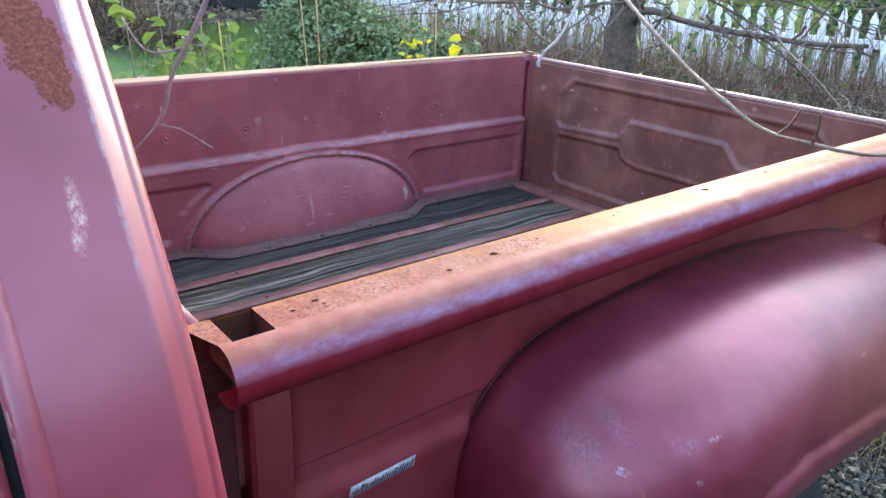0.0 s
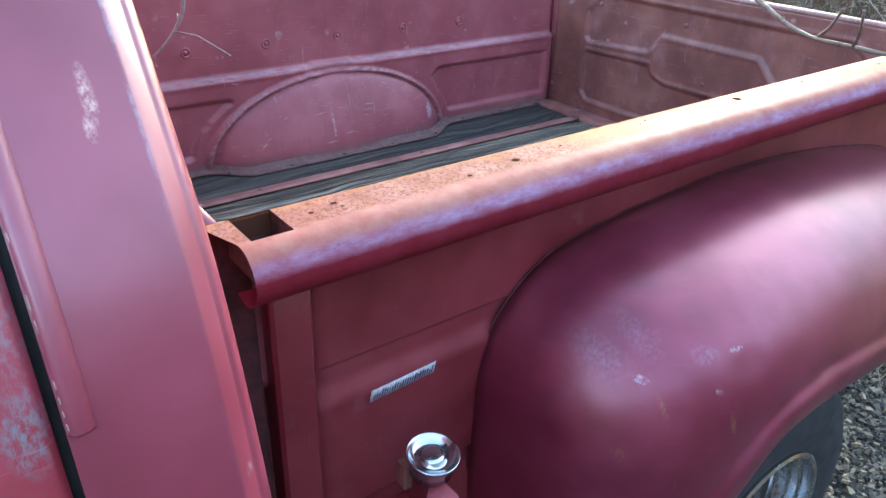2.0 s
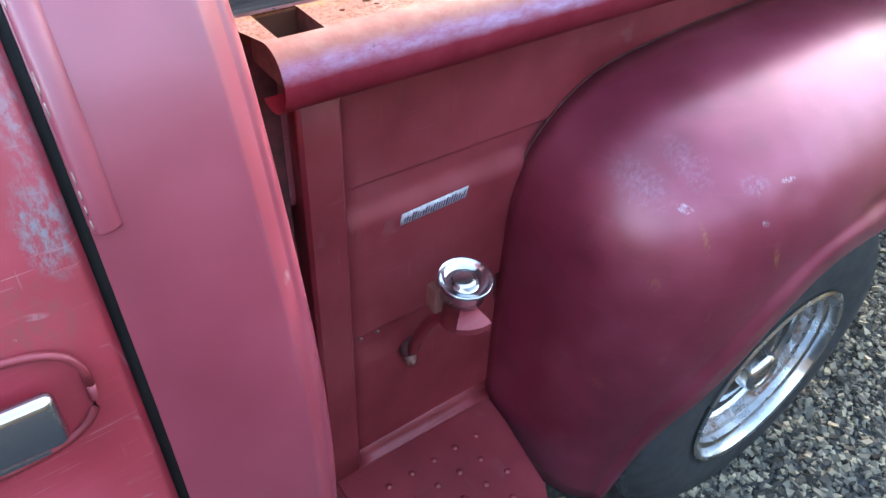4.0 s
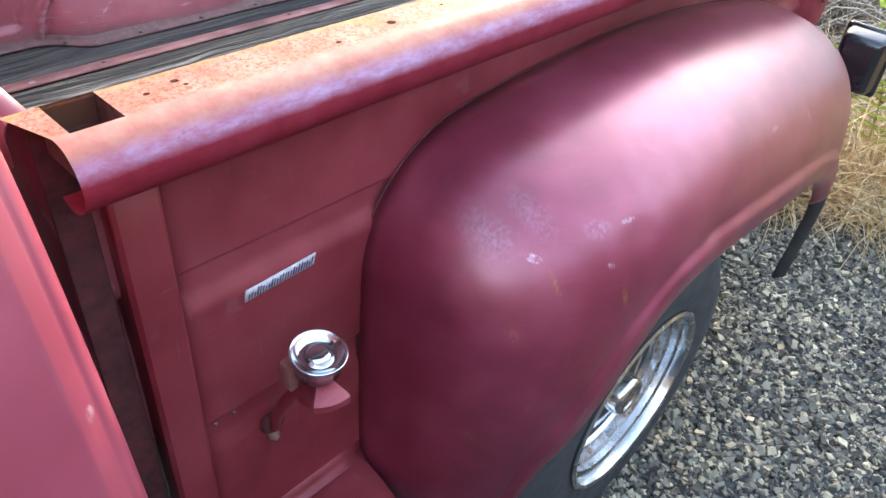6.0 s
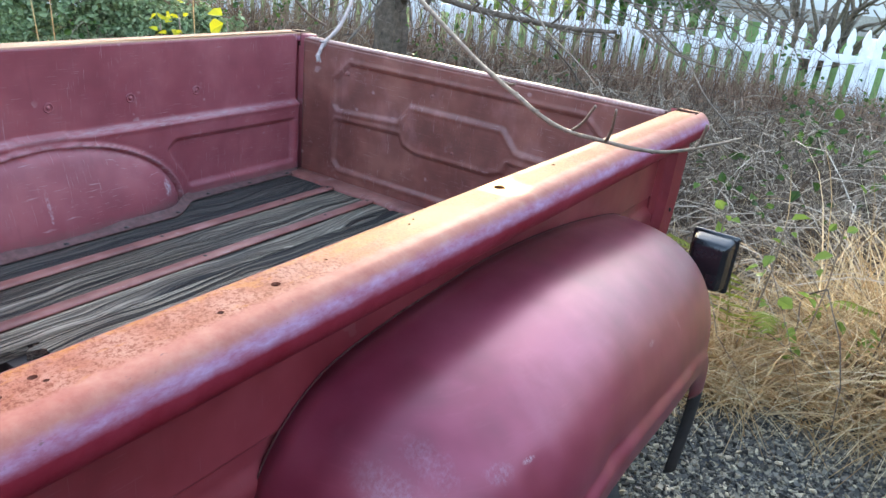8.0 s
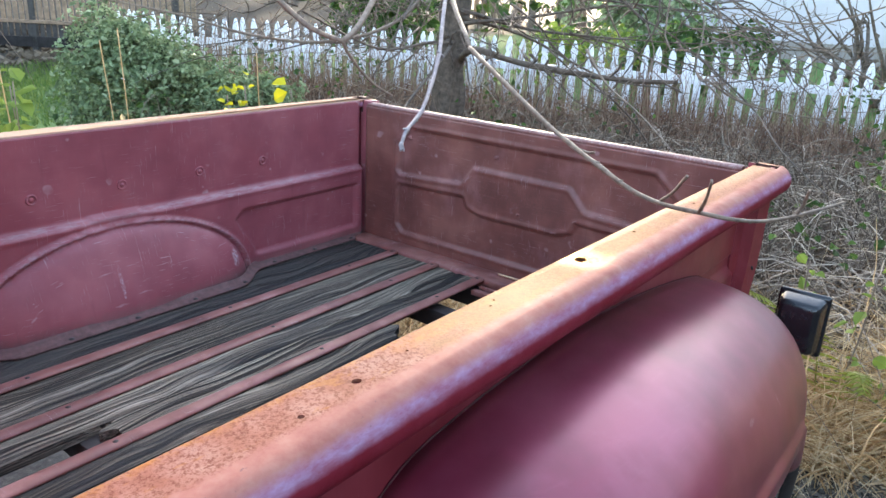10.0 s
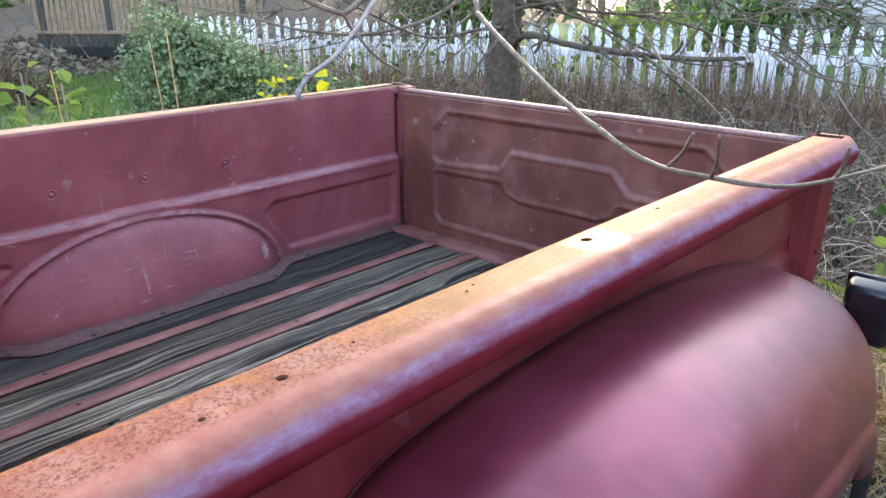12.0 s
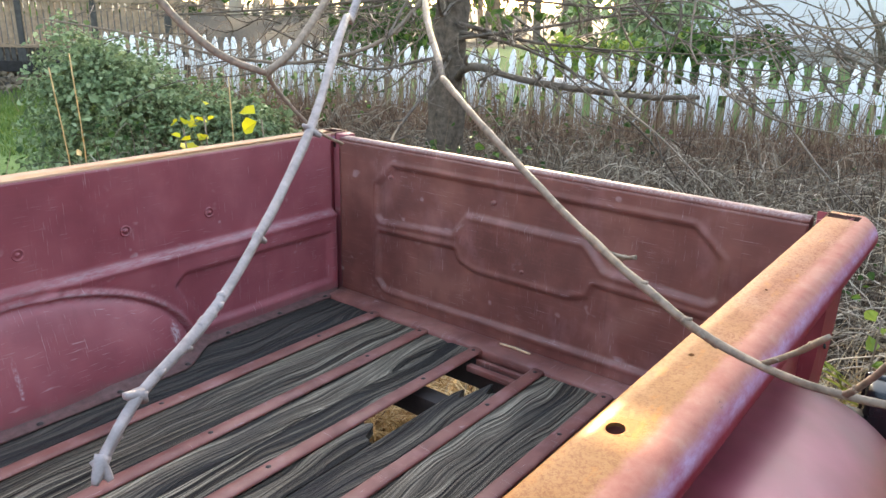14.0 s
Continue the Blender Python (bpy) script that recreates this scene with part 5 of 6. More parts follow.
IVY = island("ivy_leaf", [(0.05, (0.075, 0.105, 0.055)), (0.45, (0.185, 0.25, 0.125)), (0.8, (0.30, 0.37, 0.20)), (0.97, (0.46, 0.50, 0.33))], 0.45, trans=0.28)
FRESH = island("pale_leaf", [(0.05, (0.10, 0.17, 0.035)), (0.6, (0.19, 0.27, 0.06)), (0.95, (0.36, 0.38, 0.07))], 0.5, trans=0.45)
YELLOW = island("yellowing_leaf", [(0.05, (0.42, 0.42, 0.03)), (0.5, (0.55, 0.50, 0.03)), (0.95, (0.30, 0.36, 0.05))], 0.5, trans=0.45)
BARK = plain("grey_bark", (0.105, 0.077, 0.058), 0.9, var=0.6, scale=28, bmp=0.9)
BOUGH = plain("lavender_grey_bark", (0.23, 0.185, 0.185), 0.6, var=0.35, scale=140, bmp=0.5)
TWIG = plain("pale_twig_bark", (0.170, 0.118, 0.085), 0.7, var=0.45, scale=90, bmp=0.5)

def clump(k):
    """Feet gathered in tufts along the gravel's edge."""
    i = nrng.randint(0, 70)
    a, b = math.sin(i * 12.9898) * 43758.5453, math.sin(i * 78.233) * 12345.678
    s, r = 2.70 + 0.88 * (a - math.floor(a)) ** 1.2, -2.4 + 3.6 * (b - math.floor(b))
    p = FN * (s + nrng.normal(0, 0.06)) + FT * (r + nrng.normal(0, 0.08))
    return (p.x, p.y, terrain(p.x, p.y))


# dry grass along the gravel's edge
stuff("dry_grass", *ribbons(14500, clump, (0.22, 0.66), (0.0024, 0.0056), (0.25, 1.35), (0.5, 3.0), 6), STRAW, "matted straw-coloured dry grass beside the gravel", "dry grass")
stuff("fallen_stems", *ribbons(2200, lambda k: bank_spot(2.56, 3.3, -2.4, 2.4, 0.02), (0.15, 0.45), (0.0015, 0.0035), (1.2, 1.6), (0.0, 0.5)), STRAW, "broken straw stems lying on the gravel edge", "dry stems")
def tussock(k):
    """A heavy drooping tuft and two lesser ones behind it."""
    c, w = (((3.02, -0.42), 0.10), ((3.30, -0.10), 0.14), ((3.45, -0.75), 0.16))[k % 3]
    x, y = c[0] + nrng.normal(0, w), c[1] + nrng.normal(0, w)
    return (x, y, terrain(x, y))


stuff("straw_tussocks", *ribbons(3600, tussock, (0.55, 1.05), (0.0028, 0.0060), (0.1, 0.8), (1.2, 3.4), 8), STRAW, "tall drooping straw tufts at the gravel edge", "dry grass")
# bramble thicket
stuff("bramble_canes", *canes(5200, lambda k: bank_spot(3.3, 7.0, -3.8, 3.2), (0.3, 1.3), (0.25, 0.95), (0.0014, 0.0048)), CANE, "tangled grey-brown bramble canes on the bank", "brambles")
stuff("arching_canes", *canes(170, lambda k: bank_spot(3.15, 4.6, -3.2, 1.6), (0.5, 1.5), (0.35, 1.0), (0.0022, 0.0042), 9), PALE_CANE, "long pale arching canes over the thicket", "brambles")
stuff("dead_undergrowth", *ribbons(15000, lambda k: bank_spot(3.6, 7.8, -3.8, 3.4), (0.35, 0.85), (0.0022, 0.0055), (0.1, 1.1), (0.2, 1.6)), DEAD, "reddish-brown dead stems below the fence", "undergrowth")


stuff("fence_foot_brush", *canes(2600, lambda k: bank_spot(6.3, 7.9, -4.4, 5.4), (0.15, 0.7), (0.3, 0.95), (0.003, 0.007), 5), REDBROWN, "reddish-brown leafless brush along the fence foot", "brush")
stuff("fence_foot_stems", *ribbons(20000, lambda k: bank_spot(6.6, 7.95, -4.4, 5.4), (0.3, 0.72), (0.003, 0.007), (0.0, 1.0), (0.1, 1.6)), REDBROWN, "fine dead reddish stems before the fence", "undergrowth")


stuff("tall_brush", *canes(900, lambda k: bank_spot(6.6, 7.9, -1.5, 5.8), (0.1, 0.6), (0.7, 2.0), (0.0018, 0.0045), 6), REDBROWN, "tall thin leafless stems before the fence", "brush")


def hump(k):
    """Leaves gathered in some forty sprays over the thicket."""
    i = k % 40
    a, b, c = (math.sin((i + 1) * q) * 9876.543 for q in (3.17, 7.31, 5.77))
    a, b, c = a - math.floor(a), b - math.floor(b), c - math.floor(c)
    p = FN * (3.5 + 3.4 * a) + FT * (-3.4 + 8.0 * b) + Vector(nrng.normal(0, 0.13, 3))
    return Vector((p.x, p.y, terrain(p.x, p.y) + 0.35 + 0.45 * c + nrng.normal(0, 0.08))), Vector((-0.5, -0.3, 0.6))


stuff("bramble_leaves", *leaves([hump(k) for k in range(1100)], 0.034), LEAF, "scattered green bramble leaves among canes", "bramble leaves")


def shoot(name, foot, top, n, size, mat, label, low=0.3):
    t = thing(name, foot, label, "weed", name.replace("_", " ") + "s")
    pts = spline([foot, (Vector(foot) + Vector(top)) / 2 + Vector((0.03, -0.02, 0.02)), top], 4)
    place("stem", link_mesh("stem", *tube(pts, [0.0032] * len(pts), 5), mat if mat is STRAW or mat is DEAD else CANE), t)
    spots = []
    for k in range(n):
        c = pts[int(nrng.uniform(low, 1) * (len(pts) - 1) + 0.5)]
        o = Vector(nrng.normal(0, 1, 3)).normalized()
        spots.append((c + o * 0.05, o))
    for sp_ in spots:
        place("leaf", link_mesh("leaf", *leaves([sp_], size, 1.2), mat, False), t)
    return t


for fx, fy, fz, tx, ty, tz, n in ((2.95, 0.42, 0.15, 2.80, 0.34, 0.80, 9), (3.0, 0.25, 0.15, 2.75, 0.22, 0.55, 10), (3.05, 0.20, 0.15, 2.85, 0.17, 0.92, 9), (3.0, 0.0, 0.15, 2.9, 0.02, 0.42, 8),
                                  (3.9, -0.2, 0.2, 3.6, -0.1, 1.25, 14), (4.1, -0.5, 0.2, 3.7, -0.35, 1.05, 12), (2.95, 0.62, 0.15, 2.8, 0.55, 0.80, 8), (3.4, -0.5, 0.15, 3.2, -0.4, 0.9, 10)):
    shoot("bramble_shoot", (fx, fy, fz), (tx, ty, tz), n, 0.042, FRESH, "fresh green bramble shoot rising from dry grass")
for fx, fy, tx, ty, tz, n in ((2.12, 3.90, 2.11, 3.88, 1.30, 0), (2.16, 3.88, 2.20, 3.86, 1.36, 1), (2.75, 3.55, 2.80, 3.5, 1.25, 0), (1.55, 3.8, 1.57, 3.77, 1.20, 0)):
    shoot("dry_stalk", (fx, fy, 0.12), (tx, ty, tz), n + 1, 0.02, STRAW, "tall dry stalk behind the truck bed")
for fx, fy, tx, ty, tz, n in ((2.16, 2.84, 2.162, 2.79, 1.19, 6), (2.10, 2.86, 2.09, 2.82, 1.15, 4), (2.5, 2.9, 2.495, 2.873, 1.14, 4)):
    shoot("yellow_leaved_shoot", (fx, fy, 0.12), (tx, ty, tz), n + 4, 0.042, YELLOW, "shoot with yellowing leaves behind the bed", 0.85)
for fx, fy, tx, ty, tz, n in ((1.60, 3.9, 1.632, 3.835, 1.12, 6), (1.45, 3.9, 1.42, 3.80, 1.10, 5), (0.95, 3.3, 0.92, 3.2, 1.45, 9), (1.46, 3.60, 1.50, 3.48, 1.17, 9), (1.26, 3.42, 1.30, 3.33, 1.24, 8), (1.10, 3.5, 1.14, 3.40, 1.34, 8)):
    shoot("leafy_shoot", (fx, fy, 0.12), (tx, ty, tz), n + 3, 0.060, FRESH, "shoot with green and yellow leaves behind the bed", 0.7)
stuff("left_thicket", *canes(700, lambda k: (nrng.uniform(-0.5, 1.25), nrng.uniform(3.2, 5.2), 0.15), (0.2, 0.8), (0.4, 1.45), (0.0016, 0.004)), STRAW, "pale dry canes and stalks behind the truck", "thicket")
stuff("left_undergrowth", *ribbons(3600, lambda k: (nrng.uniform(-0.5, 1.5), nrng.uniform(3.0, 5.4), 0.14), (0.3, 0.95), (0.002, 0.005), (0.1, 0.9), (0.2, 1.5)), DEAD, "dry brown weeds behind the truck", "undergrowth")
stuff("lawn_grass", *ribbons(12000, lambda k: (lambda x, y: (x, y, terrain(x, y)))(nrng.uniform(2.4, 6.4), nrng.uniform(7.2, 12.0)), (0.05, 0.12), (0.004, 0.008), (0.0, 0.6), (0.2, 0.9), 2), LAWN, "bright green grass beside the stream", "lawn grass")

# ferns in the dry grass
def fern(foot, tip, label):
    t = thing("fern", foot, label, "fern", "ferns in the dry grass")
    f0, f1 = Vector(foot), Vector(tip)
    pts = spline([f0, (f0 + f1) / 2 + Vector((0, 0, 0.14)), f1], 8)
    place("stem", link_mesh("stem", *tube(pts, [0.003] * len(pts), 5), FERN), t)
    side = (f1 - f0).cross(Vector((0, 0, 1))).normalized()
    for i in range(3, len(pts) - 1):
        ln = 0.11 * (1 - i / len(pts)) + 0.015
        for sg in (-1, 1):
            a, d = pts[i], (pts[i + 1] - pts[i]).normalized()
            tp_ = a + side * sg * ln + d * ln * 0.35 - Vector((0, 0, 0.02))
            w = d * 0.009
            place("leaflet", link_mesh("leaflet", [a - w, a + w, (a + tp_) / 2 + w * 0.8 + Vector((0, 0, 0.004)), tp_, (a + tp_) / 2 - w * 0.8 + Vector((0, 0, 0.004))], [(0, 1, 2, 3, 4)], FERN, False), t)


FERN = island("yellowing_fern", [(0.05, (0.12, 0.16, 0.03)), (0.6, (0.24, 0.26, 0.05)), (0.95, (0.40, 0.34, 0.07))], 0.6, trans=0.4)
for ft, tp0 in (((2.98, 0.45, 0.15), (2.66, 0.50, 0.62)), ((3.0, 0.40, 0.15), (2.70, 0.28, 0.42)), ((3.05, 0.55, 0.15), (2.75, 0.72, 0.66)), ((3.1, 0.30, 0.15), (3.0, -0.02, 0.50))):
    fern(ft, tp0, "yellowing green fern frond among straw")
for bx_, by_, hh_ in ((2.93, -0.06, 0.85), (2.96, -0.10, 0.62), (2.88, -0.02, 0.50), (3.02, -0.18, 0.70)):
    shoot("dead_stalk", (bx_, by_, 0.13), (bx_ + 0.05, by_ - 0.03, 0.13 + hh_), 1, 0.02, DEAD, "upright dead brown stalk in the dry grass")

# ---- ivy bush ----
lobes = [((3.12, 5.58, 0.60), (0.42, 0.42, 0.78)), ((3.33, 5.42, 0.58), (0.55, 0.50, 0.66)), ((3.72, 5.12, 0.45), (0.48, 0.48, 0.56)), ((3.50, 5.87, 0.6), (0.5, 0.5, 0.70)), ((3.95, 4.85, 0.40), (0.36, 0.40, 0.50))]


def bush_spots(lobes, n, fuzz):
    out = []
    for k in range(n):
        c, r = lobes[nrng.randint(len(lobes))]
        d = Vector(nrng.normal(0, 1, 3)).normalized()
        if d.z < -0.5:
            d.z = -d.z
        q = 1 + fuzz * noise.noise(d * 3 + Vector(c)) + nrng.normal(0, 0.05)
        q *= nrng.uniform(0.72, 1.0) ** 0.5
        out.append((Vector((c[0] + d.x * r[0] * q, c[1] + d.y * r[1] * q, max(0.12, c[2] + d.z * r[2] * q))), d))
    return out


ivy = thing("ivy_bush", (3.4, 5.3, 0.15), "dense dark green ivy-covered bush before the fence", "bush")
place("foliage", link_mesh("foliage", *leaves(bush_spots(lobes, 24000, 0.34), 0.029, 0.3), IVY, False), ivy)
for k in range(24):
    place("stem", link_mesh("stem", *canes(1, lambda k: (nrng.uniform(3.0, 4.0), nrng.uniform(4.9, 5.6), 0.15), (0.1, 0.6), (0.5, 1.3), (0.004, 0.009)), CANE), ivy)

# ---- picket fence ----
PAINT_WHITE = plain("weathered_white_paint", (0.79, 0.80, 0.82), 0.55, var=0.10, scale=14, bmp=0.2)
fence = thing("picket_fence", tuple(FN * FS + FT * 1.0), "white painted wooden picket fence with pointed tops", "fence")
half = [(0.036, 0.0), (0.036, 0.80), (0.030, 0.818), (0.021, 0.832), (0.030, 0.850), (0.037, 0.872), (0.036, 0.892), (0.024, 0.945), (0.008, 0.985), (0.0, 0.992)]
outline = half + [(-x, z) for x, z in reversed(half[:-1])]
bm = bmesh.new()
f0 = bm.faces.new([bm.verts.new((x, -0.010, z)) for x, z in outline])
ext = bmesh.ops.extrude_face_region(bm, geom=[f0])
for v in ext["geom"]:
    if isinstance(v, bmesh.types.BMVert):
        v.co.y += 0.019
bmesh.ops.recalc_face_normals(bm, faces=bm.faces)
picket_mesh = bpy.data.meshes.new("picket")
bm.to_mesh(picket_mesh)
bm.free()
picket_mesh.materials.append(PAINT_WHITE)
fence_az = math.atan2(FT.y, FT.x)
prng = random.Random(11)
r = -4.6
while r < 6.95:
    p = FN * FS + FT * r
    ob = new("picket", picket_mesh)
    ob.parent = fence
    ob.matrix_parent_inverse = Matrix.Translation(fence.location).inverted()
    ob.matrix_basis = Matrix.Translation((p.x, p.y, 0.235 + 0.012 * prng.uniform(-1, 1))) @ Matrix.Rotation(fence_az, 4, "Z") @ Matrix.Rotation(prng.gauss(0, 0.018), 4, "Y") @ Matrix.Rotation(prng.gauss(0, 0.02), 4, "X")
    r += 0.139 + prng.uniform(-0.006, 0.006)
for z in (0.45, 0.93):
    bm = bmesh.new()
    box(bm, -4.65, 7.0, 0.012, 0.05, z - 0.04, z + 0.04, 0.004)
    bmesh.ops.transform(bm, matrix=Matrix.Translation(FN * (FS)) @ Matrix.Rotation(fence_az, 4, "Z") @ Matrix.Scale(-1, 4, (0, 1, 0)), verts=bm.verts)
    sharp(part("fence_rail", bm, PAINT_WHITE, fence))
for r in span(-4.5, 6.9, 5):
    p = FN * (FS + 0.09) + FT * r
    bm = bmesh.new()
    box(bm, -0.045, 0.045, -0.045, 0.045, 0.1, 1.14, 0.006)
    bmesh.ops.transform(bm, matrix=Matrix.Translation((p.x, p.y, 0)) @ Matrix.Rotation(fence_az, 4, "Z"), verts=bm.verts)
    sharp(part("fence_post", bm, PAINT_WHITE, fence))

# ---- bare apple tree, its boughs reaching over the truck ----
tree = thing("bare_apple_tree", (4.40, 3.33, 0.2), "bare winter apple tree with lichened grey boughs over the truck", "tree")


def bough(name, pts, r0, r1, seg=8, n=5, wob=0.25, mat=None, label="", spurs=0, parent=None, knots=0):
    ps = spline(pts, n)
    rad = [r0 + (r1 - r0) * (k / (len(ps) - 1)) for k in range(len(ps))]
    v, f = tube(ps, rad, seg, wob)
    for k in range(spurs):
        i = nrng.randint(1, len(ps) - 1)
        d = (Vector(nrng.normal(0, 1, 3)) + Vector((0, 0, 0.6))).normalized()
        ln = nrng.uniform(0.02, 0.10) * min(3.0, 1 + r0 * 40)
        q = [ps[i], ps[i] + d * ln * 0.5 + Vector(nrng.normal(0, ln * 0.1, 3)), ps[i] + d * ln]
        v2, f2 = tube(q, [rad[i] * 0.55, rad[i] * 0.45, rad[i] * 0.5], 5)
        b = len(v)
        v += v2
        f += [tuple(b + j for j in t) for t in f2]
    for k in range(knots):
        i = nrng.randint(1, len(ps) - 1)
        d = Vector(nrng.normal(0, 1, 3)).normalized() * rad[i]
        along = (ps[i + 1 if i + 1 < len(ps) else i] - ps[i - 1]).normalized() * rad[i] * 0.8
        c = ps[i] + d * 0.45
        v2, f2 = tube([c - along, c - along * 0.3, c + along * 0.4 + d * 0.25, c + along * 1.1 + d * nrng.uniform(0.5, 1.1)], [rad[i] * 0.35, rad[i] * 0.80, rad[i] * 0.75, rad[i] * 0.25], 7, 0.4)
        b = len(v)
        v += v2
        f += [tuple(b + j for j in t) for t in f2]
    return place(name, link_mesh(name, v, f, mat or TWIG), parent or tree, label)


bough("trunk", [(4.42, 3.34, 0.10), (4.36, 3.33, 0.6), (4.35, 3.33, 1.1), (4.38, 3.32, 1.6), (4.30, 3.25, 2.1), (4.2, 3.2, 2.6)], 0.125, 0.085, 14, 5, 0.35, BARK, "thick furrowed grey trunk")
bough("limb", [(4.36, 3.25, 1.18), (4.12, 2.95, 1.28), (4.15, 2.55, 1.22), (4.42, 2.05, 1.17), (4.55, 1.75, 1.18)], 0.026, 0.012, 9, 6, 0.35, BARK, "", 10)
bough("limb", [(4.32, 3.3, 1.9), (3.9, 3.4, 1.45), (3.4, 3.55, 1.30), (3.03, 3.81, 1.32), (2.7, 4.04, 1.42), (2.3, 4.3, 1.50)], 0.015, 0.004, 8, 6, 0.3, TWIG, "", 14)
bough("limb", [(4.3, 3.25, 2.2), (3.4, 2.6, 2.15), (2.5, 1.95, 1.90), (1.75, 1.38, 1.64), (1.371, 1.031, 1.508)], 0.013, 0.0048, 9, 6, 0.30, TWIG, knots=16)
bough("limb", [(1.371, 1.031, 1.508), (1.270, 0.894, 1.472), (1.180, 0.730, 1.415), (1.090, 0.590, 1.384), (1.075, 0.505, 1.354), (1.060, 0.420, 1.352), (1.115, 0.355, 1.343), (1.215, 0.310, 1.347), (1.290, 0.285, 1.352)],
      0.0048, 0.0020, 9, 6, 0.35, TWIG, "slender bough bending down over the bed rail", knots=26)
for base, top in (((1.072, 0.48, 1.352), (1.030, 0.433, 1.404)), ((1.060, 0.420, 1.352), (1.003, 0.393, 1.410)), ((1.18, 0.325, 1.345), (1.165, 0.312, 1.385)), ((1.12, 0.635, 1.394), (1.138, 0.616, 1.391))):
    b_, t_ = Vector(base), Vector(top)
    m_ = (b_ + t_) / 2 + Vector((0.006, 0, -0.004))
    bough("spur", [b_, m_, t_], 0.0026, 0.0022, 7, 4, 0.5, knots=7)
BS = [(0.602, 0.551, 1.478), (0.621, 0.561, 1.488), (0.657, 0.575, 1.499), (0.696, 0.596, 1.515), (0.762, 0.637, 1.546), (0.849, 0.700, 1.595), (0.895, 0.730, 1.618)]
bough("limb", BS + [(1.1, 0.84, 1.84), (1.7, 1.2, 2.25)], 0.0016, 0.0030, 10, 8, 0.35, BOUGH, "thin hanging bough with knotted buds", knots=22)
for k_, d_ in ((4, (0.004, -0.004, -0.003)), (4, (-0.004, 0.0, 0.003)), (3, (0.004, 0, -0.003)), (2, (-0.006, -0.003, -0.001)), (1, (-0.005, 0.000, 0.002)), (1, (0.003, 0.002, -0.004)), (0, (-0.004, -0.003, -0.004)), (0, (0.001, -0.003, -0.005))):
    a_ = Vector(BS[k_])
    bough("bud", [a_ - Vector(d_) * 0.3, a_ + Vector(d_) * 0.5, a_ + Vector(d_)], 0.0024, 0.0010, 7, 3, 0.5, BOUGH)
bough("limb", [(1.55, 1.85, 2.1), (1.30, 1.65, 1.85), (1.146, 1.489, 1.685), (1.171, 1.420, 1.606), (1.192, 1.371, 1.558), (1.218, 1.326, 1.523), (1.250, 1.275, 1.504)], 0.0080, 0.0050, 8, 5, 0.3, TWIG)
bough("limb", [(1.250, 1.275, 1.504), (1.273, 1.279, 1.476), (1.320, 1.256, 1.417), (1.373, 1.240, 1.385)], 0.0042, 0.0026, 7, 5, 0.3, TWIG)
bough("limb", [(1.75, 1.55, 1.75), (1.5, 1.40, 1.62), (1.34, 1.31, 1.54), (1.250, 1.275, 1.504)], 0.0085, 0.0055, 8, 5, 0.3, TWIG)
bough("limb", [(0.72, 1.32, 1.85), (0.53, 1.244, 1.58), (0.48, 1.244, 1.48), (0.45, 1.254, 1.42), (0.42, 1.264, 1.36), (0.405, 1.264, 1.31), (0.38, 1.274, 1.27), (0.35, 1.284, 1.24)], 0.0060, 0.0024, 8, 5, 0.35, BOUGH, "", 4, knots=16)
bough("limb", [(0.447, 1.254, 1.42), (0.41, 1.264, 1.41), (0.38, 1.274, 1.42), (0.355, 1.284, 1.47)], 0.0022, 0.0014, 6, 5, 0.3, BOUGH, knots=6)
for k in range(270):
    st = Vector((nrng.uniform(3.5, 5.4), nrng.uniform(1.2, 5.6), nrng.uniform(1.2, 2.0)))
    away = st - Vector((4.35, 3.3, st.z))
    d = (away.normalized() * 0.7 + Vector((nrng.normal(0, 0.5), nrng.normal(0, 0.5), nrng.uniform(-0.7, 0.15)))) * nrng.uniform(0.5, 1.0)
    pts = [st, st + d * 0.3 + Vector(nrng.normal(0, 0.05, 3)), st + d * 0.65 + Vector(nrng.normal(0, 0.08, 3)), st + d * 1.0 + Vector((0, 0, nrng.uniform(-0.05, 0.2)))]
    bough("twig", pts, nrng.uniform(0.003, 0.008), 0.0018, 5, 4, 0.3, TWIG if k % 2 else BARK, "", 11)
for k in range(9):
    a = Vector((4.32, 3.28, nrng.uniform(1.3, 2.2)))
    az = nrng.uniform(0, 6.28)
    d = Vector((math.cos(az), math.sin(az), nrng.uniform(-0.25, 0.15)))
    bough("limb", [a, a + d * 0.5, a + d * 1.1 + Vector(nrng.normal(0, 0.12, 3)), a + d * 1.7 + Vector(nrng.normal(0, 0.15, 3))], 0.014, 0.004, 7, 5, 0.3, BARK, "", 14)

# ---- beyond the fence ----
SIDING = plain("pale_grey_siding", (0.43, 0.42, 0.46), 0.6, var=0.05, scale=4)
house = thing("house", (18.5, 3.0, 0.6), "pale grey-lilac house with lapped wooden siding beyond the fence", "house")
hm = Matrix.Translation((16.85, 7.4, 0.75)) @ Matrix.Rotation(radians(-82), 4, "Z")
bm = bmesh.new()
for k in range(24):
    z = 0.30 + k * 0.125
    vs = box(bm, 0, 12.0, -0.010, 0.012, z, z + 0.128)
    for v in vs:
        if v.co.z < z + 0.05:
            v.co.y -= 0.014
bmesh.ops.transform(bm, matrix=hm, verts=bm.verts)
part("siding_wall", bm, SIDING, house, "pale grey lapped siding", False)
